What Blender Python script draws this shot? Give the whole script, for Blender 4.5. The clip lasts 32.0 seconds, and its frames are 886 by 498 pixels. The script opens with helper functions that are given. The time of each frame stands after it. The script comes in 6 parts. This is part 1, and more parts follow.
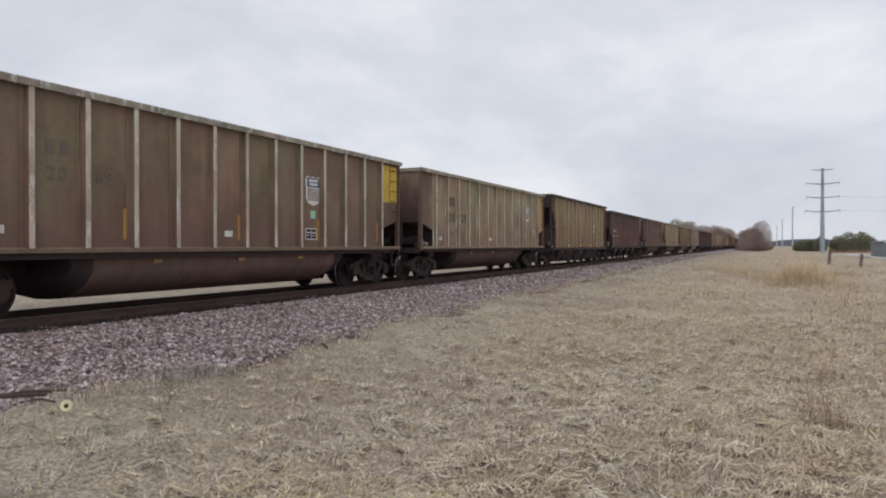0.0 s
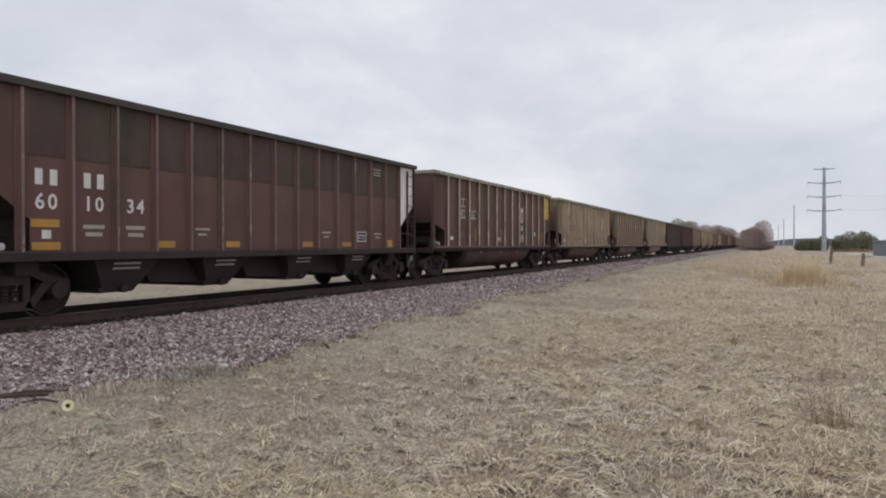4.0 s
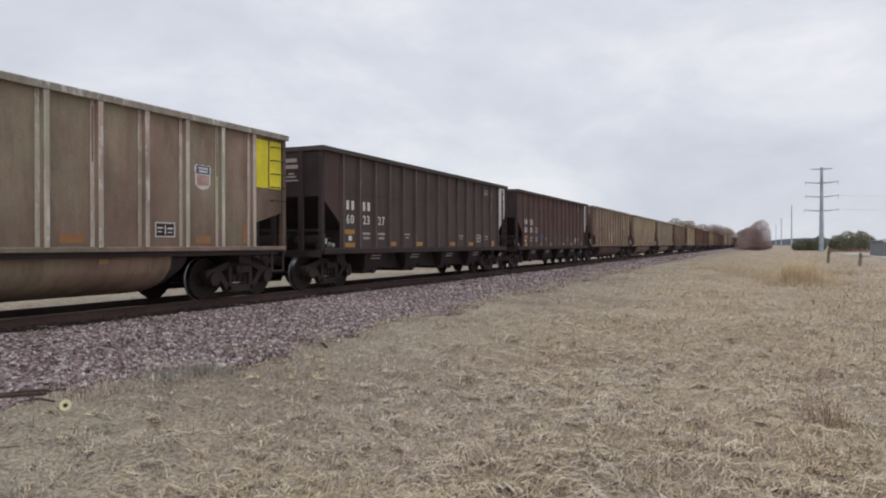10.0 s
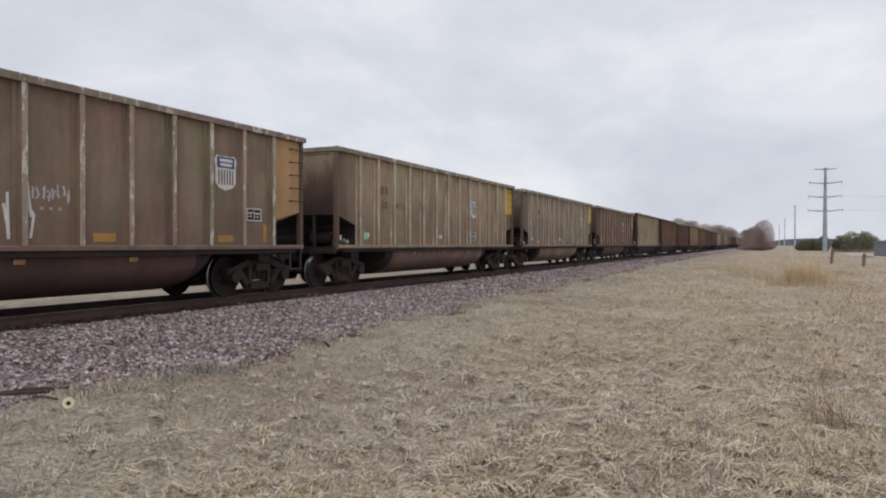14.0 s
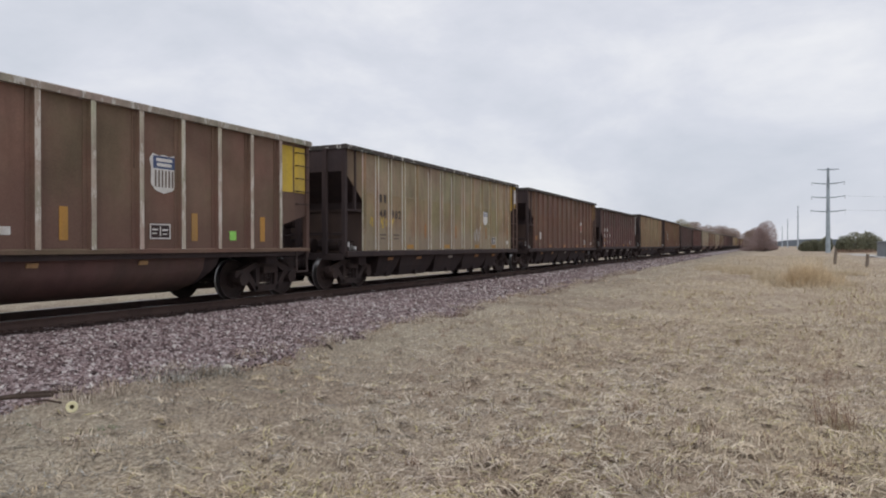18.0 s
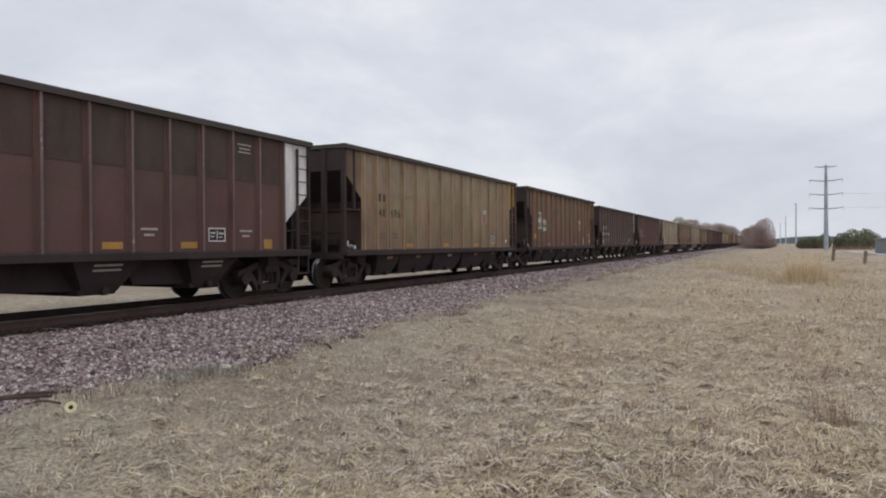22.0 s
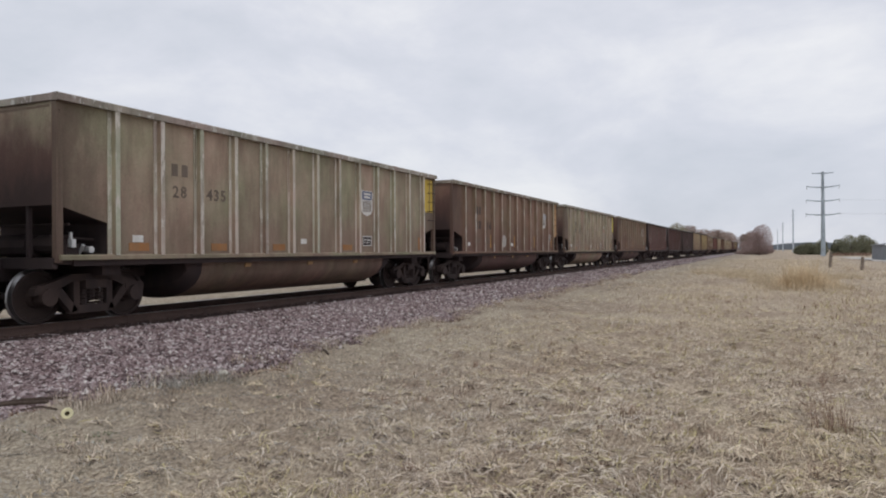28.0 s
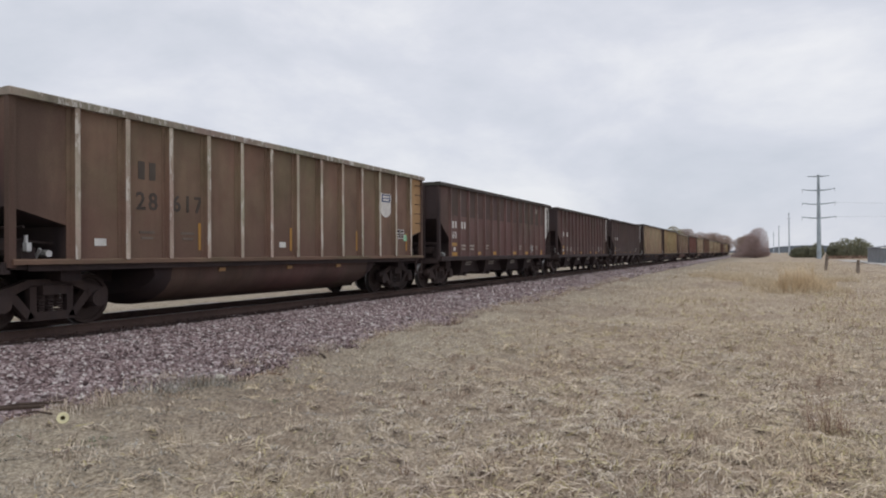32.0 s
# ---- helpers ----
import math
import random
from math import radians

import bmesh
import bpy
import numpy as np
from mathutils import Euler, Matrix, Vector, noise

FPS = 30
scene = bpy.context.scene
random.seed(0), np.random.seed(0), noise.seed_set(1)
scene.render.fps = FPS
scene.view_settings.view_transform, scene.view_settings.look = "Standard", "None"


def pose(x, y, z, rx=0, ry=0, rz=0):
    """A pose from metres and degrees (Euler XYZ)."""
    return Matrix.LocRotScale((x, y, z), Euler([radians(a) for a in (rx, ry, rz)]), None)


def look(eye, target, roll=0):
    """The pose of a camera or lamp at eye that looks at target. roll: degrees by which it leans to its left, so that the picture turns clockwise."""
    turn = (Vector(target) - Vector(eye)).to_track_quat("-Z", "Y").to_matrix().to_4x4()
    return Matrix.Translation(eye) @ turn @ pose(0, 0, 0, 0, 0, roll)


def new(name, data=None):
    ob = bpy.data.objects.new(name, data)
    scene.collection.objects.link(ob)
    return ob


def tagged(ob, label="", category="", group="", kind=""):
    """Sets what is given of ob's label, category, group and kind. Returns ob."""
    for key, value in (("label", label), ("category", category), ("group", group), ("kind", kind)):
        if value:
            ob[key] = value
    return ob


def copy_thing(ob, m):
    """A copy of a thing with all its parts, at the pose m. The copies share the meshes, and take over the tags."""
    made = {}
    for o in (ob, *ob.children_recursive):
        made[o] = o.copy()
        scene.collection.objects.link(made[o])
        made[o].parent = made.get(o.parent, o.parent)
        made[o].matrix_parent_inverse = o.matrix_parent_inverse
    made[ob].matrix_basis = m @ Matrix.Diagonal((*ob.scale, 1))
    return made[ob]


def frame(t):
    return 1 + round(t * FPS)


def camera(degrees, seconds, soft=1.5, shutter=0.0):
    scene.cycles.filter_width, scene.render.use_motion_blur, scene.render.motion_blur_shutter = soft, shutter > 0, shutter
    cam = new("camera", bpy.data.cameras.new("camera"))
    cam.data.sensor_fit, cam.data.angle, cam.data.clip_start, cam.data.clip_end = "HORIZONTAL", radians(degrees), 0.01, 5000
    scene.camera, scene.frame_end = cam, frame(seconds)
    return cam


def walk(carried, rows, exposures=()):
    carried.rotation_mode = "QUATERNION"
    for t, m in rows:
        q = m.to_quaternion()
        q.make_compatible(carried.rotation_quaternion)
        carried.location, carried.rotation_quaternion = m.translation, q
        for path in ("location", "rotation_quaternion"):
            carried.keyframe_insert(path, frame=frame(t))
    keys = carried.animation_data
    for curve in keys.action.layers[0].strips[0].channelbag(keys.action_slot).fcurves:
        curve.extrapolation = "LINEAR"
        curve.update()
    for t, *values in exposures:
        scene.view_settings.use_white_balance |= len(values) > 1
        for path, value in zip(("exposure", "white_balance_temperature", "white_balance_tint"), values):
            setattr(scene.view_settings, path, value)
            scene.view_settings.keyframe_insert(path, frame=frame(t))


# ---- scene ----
# The track runs along +y, its centre line 12.1 m west of the tripod; z = 0 is the mown grass.
EYE = (0.0, 0.0, 1.65)
TRACK_X, RAIL_Z, PITCH = -12.1, 0.426, 16.02


def aim(yaw, tilt, roll):
    return pose(*EYE, 90 + tilt, 0, yaw) @ pose(0, 0, 0, 0, 0, roll)


cam = camera(64.7, 32.0, 2.0)
SWAY = [
    (0, 24.660, -0.320, 0.000), (0.5, 24.700, -0.314, 0.099), (1, 24.769, -0.307, 0.115), (1.5, 24.789, -0.333, 0.032), (2, 24.820, -0.334, 0.012),
    (2.5, 24.803, -0.362, -0.014), (3, 24.763, -0.382, -0.019), (3.5, 24.755, -0.365, -0.050), (5.5, 24.778, -0.314, -0.046), (6, 24.795, -0.337, -0.038),
    (6.5, 24.801, -0.320, -0.033), (7, 24.744, -0.334, 0.008), (7.5, 24.732, -0.318, -0.018), (8, 24.685, -0.359, 0.047), (8.5, 24.679, -0.402, 0.136),
    (9, 24.702, -0.389, -0.054), (9.5, 24.578, -0.408, 0.000), (10, 24.600, -0.381, -0.025), (10.5, 24.637, -0.345, -0.098), (11, 24.664, -0.347, 0.008),
    (11.5, 24.693, -0.342, -0.105), (12, 24.690, -0.345, -0.032), (12.5, 24.709, -0.390, 0.056), (13, 24.734, -0.420, 0.040), (13.5, 24.735, -0.416, 0.076),
    (14, 24.817, -0.439, 0.130), (14.5, 24.807, -0.430, 0.088), (16.5, 24.830, -0.325, -0.119), (17, 24.939, -0.271, -0.102), (17.5, 24.966, -0.278, -0.118),
    (18, 25.018, -0.262, -0.109), (18.5, 24.957, -0.222, -0.189), (19, 24.955, -0.268, -0.109), (19.5, 24.923, -0.263, -0.133), (20, 24.916, -0.285, -0.314),
    (20.5, 24.881, -0.317, -0.425), (21, 24.897, -0.306, -0.551), (21.5, 24.923, -0.347, -0.597), (22, 24.898, -0.368, -0.347), (22.5, 24.991, -0.368, -0.264),
    (23, 25.039, -0.347, -0.237), (23.5, 25.048, -0.321, -0.183), (24, 25.044, -0.246, -0.152), (24.5, 25.029, -0.174, -0.143), (25, 24.963, -0.136, -0.124),
    (25.5, 24.871, -0.077, -0.095), (27.5, 24.767, 0.062, -0.221), (28, 24.711, 0.111, -0.301), (28.5, 24.659, 0.110, -0.281), (29, 24.655, 0.108, -0.276),
    (29.5, 24.596, 0.093, -0.243), (30, 24.560, 0.103, -0.155), (30.5, 24.542, 0.108, -0.252), (31, 24.536, 0.158, -0.236), (31.5, 24.480, 0.246, -0.256),
    (32, 24.450, 0.396, -0.383),
]
walk(cam, [(t, aim(a, b, c)) for t, a, b, c in SWAY])

# ---- light: an overcast sky with a faint wide sun ----
world = bpy.data.worlds.new("overcast_sky")
scene.world = world
world.use_nodes = True
wn, wl = world.node_tree.nodes, world.node_tree.links
wn.clear()
w_out = wn.new("ShaderNodeOutputWorld")
w_sky = wn.new("ShaderNodeTexSky")
w_sky.sky_type, w_sky.sun_disc = "NISHITA", False
w_sky.sun_elevation, w_sky.sun_rotation = radians(42), radians(150)
w_clear = wn.new("ShaderNodeBackground")
w_clear.inputs["Strength"].default_value = 0.10
wl.new(w_sky.outputs[0], w_clear.inputs["Color"])
w_tc = wn.new("ShaderNodeTexCoord")
w_map = wn.new("ShaderNodeMapping")
w_map.inputs["Scale"].default_value = (1.0, 1.0, 2.1)
wl.new(w_tc.outputs["Generated"], w_map.inputs["Vector"])
w_noise = wn.new("ShaderNodeTexNoise")
for k, v in (("Scale", 3.0), ("Detail", 7.0), ("Roughness", 0.57), ("Distortion", 0.2)):
    w_noise.inputs[k].default_value = v
wl.new(w_map.outputs[0], w_noise.inputs["Vector"])
w_ramp = wn.new("ShaderNodeValToRGB")
w_ramp.color_ramp.elements[0].position, w_ramp.color_ramp.elements[0].color = 0.32, (0.63, 0.665, 0.735, 1)
w_ramp.color_ramp.elements[1].position, w_ramp.color_ramp.elements[1].color = 0.68, (0.91, 0.915, 0.94, 1)
e = w_ramp.color_ramp.elements.new(0.5)
e.color = (0.74, 0.76, 0.83, 1)
wl.new(w_noise.outputs[0], w_ramp.inputs[0])
w_cloud = wn.new("ShaderNodeBackground")
w_cloud.inputs["Strength"].default_value = 1.0
w_sep = wn.new("ShaderNodeSeparateXYZ")
wl.new(w_tc.outputs["Generated"], w_sep.inputs[0])
w_rise = wn.new("ShaderNodeValToRGB")
w_rise.color_ramp.elements[0].position, w_rise.color_ramp.elements[0].color = 0.0, (0.87, 0.882, 0.908, 1)
w_rise.color_ramp.elements[1].position, w_rise.color_ramp.elements[1].color = 0.22, (0.98, 0.98, 0.985, 1)
wl.new(w_sep.outputs[2], w_rise.inputs[0])
w_mul = wn.new("ShaderNodeMix")
w_mul.data_type, w_mul.blend_type = "RGBA", "MULTIPLY"
w_mul.inputs[0].default_value = 1.0
wl.new(w_ramp.outputs[0], w_mul.inputs[6])
wl.new(w_rise.outputs[0], w_mul.inputs[7])
wl.new(w_mul.outputs[2], w_cloud.inputs["Color"])
w_mix = wn.new("ShaderNodeMixShader")
w_mix.inputs[0].default_value = 0.94
wl.new(w_clear.outputs[0], w_mix.inputs[1])
wl.new(w_cloud.outputs[0], w_mix.inputs[2])
wl.new(w_mix.outputs[0], w_out.inputs[0])

sun = new("sun", bpy.data.lights.new("sun", "SUN"))
sun.data.energy, sun.data.angle, sun.data.color = 0.6, radians(25), (1.0, 0.96, 0.9)
sun.matrix_world = look((20, -30, 60), (0, 20, 0))

# ---- materials ----


def nodes_of(name):
    m = bpy.data.materials.new(name)
    m.use_nodes = True
    nt = m.node_tree
    return m, nt, nt.nodes["Principled BSDF"]


def noise_node(nt, scale, detail=4.0, rough=0.55, stretch=(1, 1, 1), obj=True):
    tc = nt.nodes.new("ShaderNodeTexCoord")
    mp = nt.nodes.new("ShaderNodeMapping")
    mp.inputs["Scale"].default_value = stretch
    nt.links.new(tc.outputs["Object"], mp.inputs["Vector"])
    if obj:
        info = nt.nodes.new("ShaderNodeObjectInfo")
        mul = nt.nodes.new("ShaderNodeMath")
        mul.operation = "MULTIPLY"
        mul.inputs[1].default_value = 57.0
        nt.links.new(info.outputs["Random"], mul.inputs[0])
        nt.links.new(mul.outputs[0], mp.inputs["Location"])
    n = nt.nodes.new("ShaderNodeTexNoise")
    n.inputs["Scale"].default_value, n.inputs["Detail"].default_value, n.inputs["Roughness"].default_value = scale, detail, rough
    nt.links.new(mp.outputs[0], n.inputs["Vector"])
    return n


def ramp_node(nt, source, stops):
    r = nt.nodes.new("ShaderNodeValToRGB")
    el = r.color_ramp.elements
    while len(el) < len(stops):
        el.new(0.5)
    for e, (p, c) in zip(el, stops):
        e.position, e.color = p, (*c, 1)
    nt.links.new(source, r.inputs[0])
    return r


def mix_node(nt, fac, a, b, mode="MIX"):
    m = nt.nodes.new("ShaderNodeMix")
    m.data_type, m.blend_type = "RGBA", mode
    for slot, v in ((0, fac), (6, a), (7, b)):
        if isinstance(v, (int, float)):
            m.inputs[slot].default_value = v
        elif isinstance(v, tuple):
            m.inputs[slot].default_value = (*v, 1)
        else:
            nt.links.new(v, m.inputs[slot])
    return m.outputs[2]


def bump_to(nt, bsdf, source, strength, distance):
    b = nt.nodes.new("ShaderNodeBump")
    b.inputs["Strength"].default_value, b.inputs["Distance"].default_value = strength, distance
    nt.links.new(source, b.inputs["Height"])
    nt.links.new(b.outputs[0], bsdf.inputs["Normal"])


def tint(c, k):
    return tuple(min(1.0, v * k) for v in c)


def weathered(name, paint, grime=(0.16, 0.115, 0.085), wear=0.5, rough=0.75, streak=2.2, metal=0.0, chips=None, flake_at=0.56, bloom=0.0, zones=()):
    """Paint under coal dust: broad stains, vertical run-off streaks, fine grain and, where asked, chips of another colour.
    zones: rust or soot flung up by the wheels, as (axis, from, to, amount, colour) along the wagon's length or height, with ragged edges."""
    m, nt, b = nodes_of(name)
    broad = noise_node(nt, 0.7, 4, 0.6)
    runs = noise_node(nt, streak, 5, 0.65, (1.0, 1.6, 0.30))
    fine = noise_node(nt, 38, 3, 0.7)
    base = ramp_node(nt, broad.outputs[0], [(0.28, tint(paint, 0.70)), (0.5, paint), (0.72, tint(paint, 1.2))]).outputs[0]
    fac = ramp_node(nt, runs.outputs[0], [(0.42, (0, 0, 0)), (0.75, (wear, wear, wear))]).outputs[0]
    col = mix_node(nt, fac, base, grime)
    if bloom:
        # old coats of paint fade unevenly, some towards olive, some towards maroon
        fade = noise_node(nt, 0.55, 5, 0.65, (1, 1, 0.8))
        col = mix_node(nt, 1.0, col, ramp_node(nt, fade.outputs[0], [(0.36, (0.90, 1.02, 0.93)), (0.5, (1.0, 1.0, 1.0)), (0.64, (1.07, 0.95, 1.0))]).outputs[0], "MULTIPLY")
        # rust that blooms through in cloudy patches
        spots = noise_node(nt, 1.5, 7, 0.68, (1, 1, 0.7))
        f = ramp_node(nt, spots.outputs[0], [(0.46, (0, 0, 0)), (0.70, (bloom, bloom, bloom))]).outputs[0]
        col = mix_node(nt, f, col, (0.13, 0.066, 0.042))
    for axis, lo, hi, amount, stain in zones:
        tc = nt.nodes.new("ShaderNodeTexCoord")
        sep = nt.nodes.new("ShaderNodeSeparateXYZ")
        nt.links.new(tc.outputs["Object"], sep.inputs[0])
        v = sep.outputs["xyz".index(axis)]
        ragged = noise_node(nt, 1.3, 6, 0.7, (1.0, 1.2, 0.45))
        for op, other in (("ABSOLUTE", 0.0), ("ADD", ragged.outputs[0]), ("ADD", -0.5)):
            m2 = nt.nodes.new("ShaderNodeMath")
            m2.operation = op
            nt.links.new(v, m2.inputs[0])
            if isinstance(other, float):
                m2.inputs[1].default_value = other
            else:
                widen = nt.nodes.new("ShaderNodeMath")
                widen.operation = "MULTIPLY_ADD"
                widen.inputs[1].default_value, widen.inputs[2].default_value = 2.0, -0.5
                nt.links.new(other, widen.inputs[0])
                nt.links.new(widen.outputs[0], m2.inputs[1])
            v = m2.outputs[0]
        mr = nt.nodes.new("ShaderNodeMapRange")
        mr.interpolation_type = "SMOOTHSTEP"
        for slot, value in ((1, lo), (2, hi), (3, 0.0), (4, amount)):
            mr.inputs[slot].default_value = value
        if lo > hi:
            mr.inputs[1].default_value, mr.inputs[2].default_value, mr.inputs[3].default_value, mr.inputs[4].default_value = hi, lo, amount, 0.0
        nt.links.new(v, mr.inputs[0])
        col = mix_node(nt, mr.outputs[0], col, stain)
    grain = ramp_node(nt, fine.outputs[0], [(0.3, (0.86, 0.86, 0.86)), (0.7, (1.1, 1.1, 1.1))]).outputs[0]
    col = mix_node(nt, 1.0, col, grain, "MULTIPLY")
    if chips:
        flake = noise_node(nt, 5.0, 6, 0.75, (1, 1, 0.35))
        f = ramp_node(nt, flake.outputs[0], [(flake_at, (0, 0, 0)), (flake_at + 0.04, (0.9, 0.9, 0.9))]).outputs[0]
        col = mix_node(nt, f, col, chips)
    nt.links.new(col, b.inputs["Base Color"])
    b.inputs["Roughness"].default_value, b.inputs["Metallic"].default_value = rough, metal
    b.inputs["Specular IOR Level"].default_value = 0.25
    bump_to(nt, b, broad.outputs[0], 0.25, 0.02)
    return m


def plain(name, c, rough=0.7, metal=0.0, vary=0.12, scale=6.0):
    m, nt, b = nodes_of(name)
    n = noise_node(nt, scale, 4)
    r = ramp_node(nt, n.outputs[0], [(0.3, tint(c, 1 - vary)), (0.7, tint(c, 1 + vary))])
    nt.links.new(r.outputs[0], b.inputs["Base Color"])
    b.inputs["Roughness"].default_value, b.inputs["Metallic"].default_value = rough, metal
    b.inputs["Specular IOR Level"].default_value = 0.3
    return m


def island(name, stops, rough=0.9, patch=None, patch_scale=0.35, thin=0.0, golden=None):
    """Colour by piece, with broad patches laid over it."""
    m, nt, b = nodes_of(name)
    g = nt.nodes.new("ShaderNodeNewGeometry")
    col = ramp_node(nt, g.outputs["Random Per Island"], stops).outputs[0]
    if patch:
        n = noise_node(nt, patch_scale, 4, 0.6, obj=False)
        f = ramp_node(nt, n.outputs[0], [(0.40, (0, 0, 0)), (0.68, (0.75, 0.75, 0.75))]).outputs[0]
        col = mix_node(nt, f, col, mix_node(nt, 1.0, col, patch, "MULTIPLY"))
        n = noise_node(nt, patch_scale * 0.55, 3, 0.6, (1.0, 0.6, 1.0), obj=False)
        f = ramp_node(nt, n.outputs[0], [(0.44, (0, 0, 0)), (0.62, (0.8, 0.8, 0.8))]).outputs[0]
        col = mix_node(nt, f, col, mix_node(nt, 1.0, col, golden, "MULTIPLY")) if golden else col
        n = noise_node(nt, patch_scale * 7, 5, 0.7, obj=False)
        col = mix_node(nt, 1.0, col, ramp_node(nt, n.outputs[0], [(0.36, (0.70, 0.69, 0.68)), (0.54, (1.08, 1.07, 1.05))]).outputs[0], "MULTIPLY")
    nt.links.new(col, b.inputs["Base Color"])
    b.inputs["Roughness"].default_value = rough
    b.inputs["Specular IOR Level"].default_value = 0.15
    if thin:
        # dry blades let some light through
        tr = nt.nodes.new("ShaderNodeBsdfTranslucent")
        nt.links.new(col, tr.inputs["Color"])
        mx = nt.nodes.new("ShaderNodeMixShader")
        mx.inputs[0].default_value = thin
        nt.links.new(b.outputs[0], mx.inputs[1])
        nt.links.new(tr.outputs[0], mx.inputs[2])
        out = next(n for n in nt.nodes if n.type == "OUTPUT_MATERIAL")
        nt.links.new(mx.outputs[0], out.inputs[0])
    return m


M = {}
GRIME, SOOT = (0.13, 0.085, 0.065), (0.035, 0.028, 0.027)
M["iron"] = weathered("dark_cast_iron", (0.052, 0.038, 0.036), (0.095, 0.060, 0.048), 0.5, 0.85)
M["under"] = weathered("dark_underframe", (0.046, 0.034, 0.034), (0.075, 0.049, 0.042), 0.5, 0.9)
M["slope"] = weathered("black_slope_sheet", (0.048, 0.036, 0.037), (0.085, 0.053, 0.045), 0.5, 0.9)
M["slope_brown"] = weathered("rust_brown_end_sheet", (0.19, 0.125, 0.10), (0.07, 0.05, 0.045), 0.8, 0.85)
M["bulkhead"] = weathered("rusty_bulkhead", (0.075, 0.053, 0.047), (0.11, 0.07, 0.055), 0.5, 0.9)
M["inside"] = weathered("coal_dusted_inside", (0.05, 0.045, 0.043), (0.12, 0.08, 0.06), 0.6, 0.9)
M["wheel"] = weathered("rusty_wheel_plate", (0.040, 0.028, 0.026), (0.065, 0.042, 0.033), 0.5, 0.85)
M["tread"] = plain("polished_wheel_tread", (0.30, 0.295, 0.295), 0.35, 1.0)
M["rail"] = weathered("rusty_rail_web", (0.088, 0.058, 0.050), (0.13, 0.085, 0.066), 0.5, 0.9)
M["railhead"] = plain("worn_rail_head", (0.28, 0.26, 0.25), 0.38, 1.0)
M["tie"] = weathered("creosoted_oak", (0.052, 0.036, 0.034), (0.09, 0.062, 0.052), 0.6, 0.95)
M["white"] = weathered("dusty_white_paint", (0.72, 0.71, 0.68), (0.30, 0.25, 0.20), 0.55, 0.7)
M["corner_white"] = weathered("stained_white_corner_paint", (0.80, 0.79, 0.77), (0.30, 0.27, 0.24), 0.5, 0.7)
M["chalk"] = plain("faded_white_stencil", (0.66, 0.64, 0.61), 0.8)
M["dim"] = plain("dusty_white_stencil", (0.38, 0.34, 0.30), 0.85)
M["dark"] = weathered("faded_dark_stencil", (0.075, 0.062, 0.055), (0.2, 0.17, 0.13), 0.35, 0.85)
M["ghost"] = weathered("worn_off_stencil", (0.155, 0.124, 0.102), (0.25, 0.2, 0.16), 0.4, 0.85)
M["orange"] = weathered("dusty_orange_reflector", (0.46, 0.24, 0.055), (0.28, 0.2, 0.11), 0.7, 0.6)
M["rust_orange"] = weathered("faded_orange_reflector", (0.36, 0.17, 0.07), (0.24, 0.17, 0.11), 0.8, 0.7)
M["ochre"] = weathered("dusty_ochre_paint", (0.47, 0.30, 0.045), (0.25, 0.17, 0.08), 0.6, 0.7)
M["yellow"] = weathered("dusty_yellow_paint", (0.62, 0.43, 0.06), (0.32, 0.26, 0.13), 0.6, 0.7)
M["lime"] = weathered("bright_yellow_paint", (0.78, 0.68, 0.04), (0.5, 0.42, 0.1), 0.4, 0.7)
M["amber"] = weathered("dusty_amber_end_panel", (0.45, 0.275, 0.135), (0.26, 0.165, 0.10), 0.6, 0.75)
M["green"] = plain("pale_green_reflector", (0.30, 0.62, 0.40), 0.6)
M["leaf_green"] = plain("bright_green_spray", (0.30, 0.66, 0.14), 0.7)
M["blue"] = plain("faded_blue_paint", (0.075, 0.10, 0.19), 0.75)
M["red"] = weathered("faded_red_paint", (0.42, 0.13, 0.10), (0.3, 0.2, 0.15), 0.5, 0.75)
M["brick_red"] = weathered("faded_brick_red_paint", (0.40, 0.17, 0.135), (0.27, 0.15, 0.11), 0.6, 0.8)
M["tag_blue"] = weathered("faded_blue_spray", (0.10, 0.15, 0.24), (0.09, 0.07, 0.06), 0.9, 0.8)
M["tag_green"] = weathered("faded_green_spray", (0.09, 0.16, 0.13), (0.09, 0.07, 0.06), 0.9, 0.8)
M["tag_white"] = weathered("thin_white_spray", (0.52, 0.49, 0.46), (0.25, 0.2, 0.16), 0.8, 0.8)
M["tag_pale"] = weathered("thin_grey_spray", (0.31, 0.255, 0.195), (0.27, 0.215, 0.155), 0.9, 0.8)
M["patch"] = weathered("pale_grey_stencil_patch", (0.50, 0.50, 0.46), (0.33, 0.30, 0.25), 0.5, 0.8)
M["metal"] = plain("bright_brake_fitting", (0.62, 0.62, 0.62), 0.45, 0.6)

STRAW = [(0.0, (0.145, 0.117, 0.099)), (0.25, (0.37, 0.314, 0.270)), (0.55, (0.58, 0.510, 0.440)), (0.85, (0.73, 0.668, 0.59)), (1.0, (0.84, 0.79, 0.72))]
M["straw"] = island("dry_grass", STRAW, 0.9, (0.84, 0.75, 0.70), 0.8, 0.0, (1.03, 0.95, 0.80))
M["greystraw"] = island("greyish_dry_grass", [(p, (a * 0.66, b * 0.72, c * 0.77)) for p, (a, b, c) in STRAW], 0.9, (0.84, 0.79, 0.72), 0.9)
M["strand"] = island("bleached_grass_strands", [(0.0, (0.33, 0.272, 0.216)), (0.35, (0.57, 0.498, 0.405)), (0.7, (0.73, 0.657, 0.54)), (1.0, (0.86, 0.80, 0.69))], 0.85, (0.88, 0.80, 0.74), 0.7, 0.0, (1.04, 0.97, 0.80))
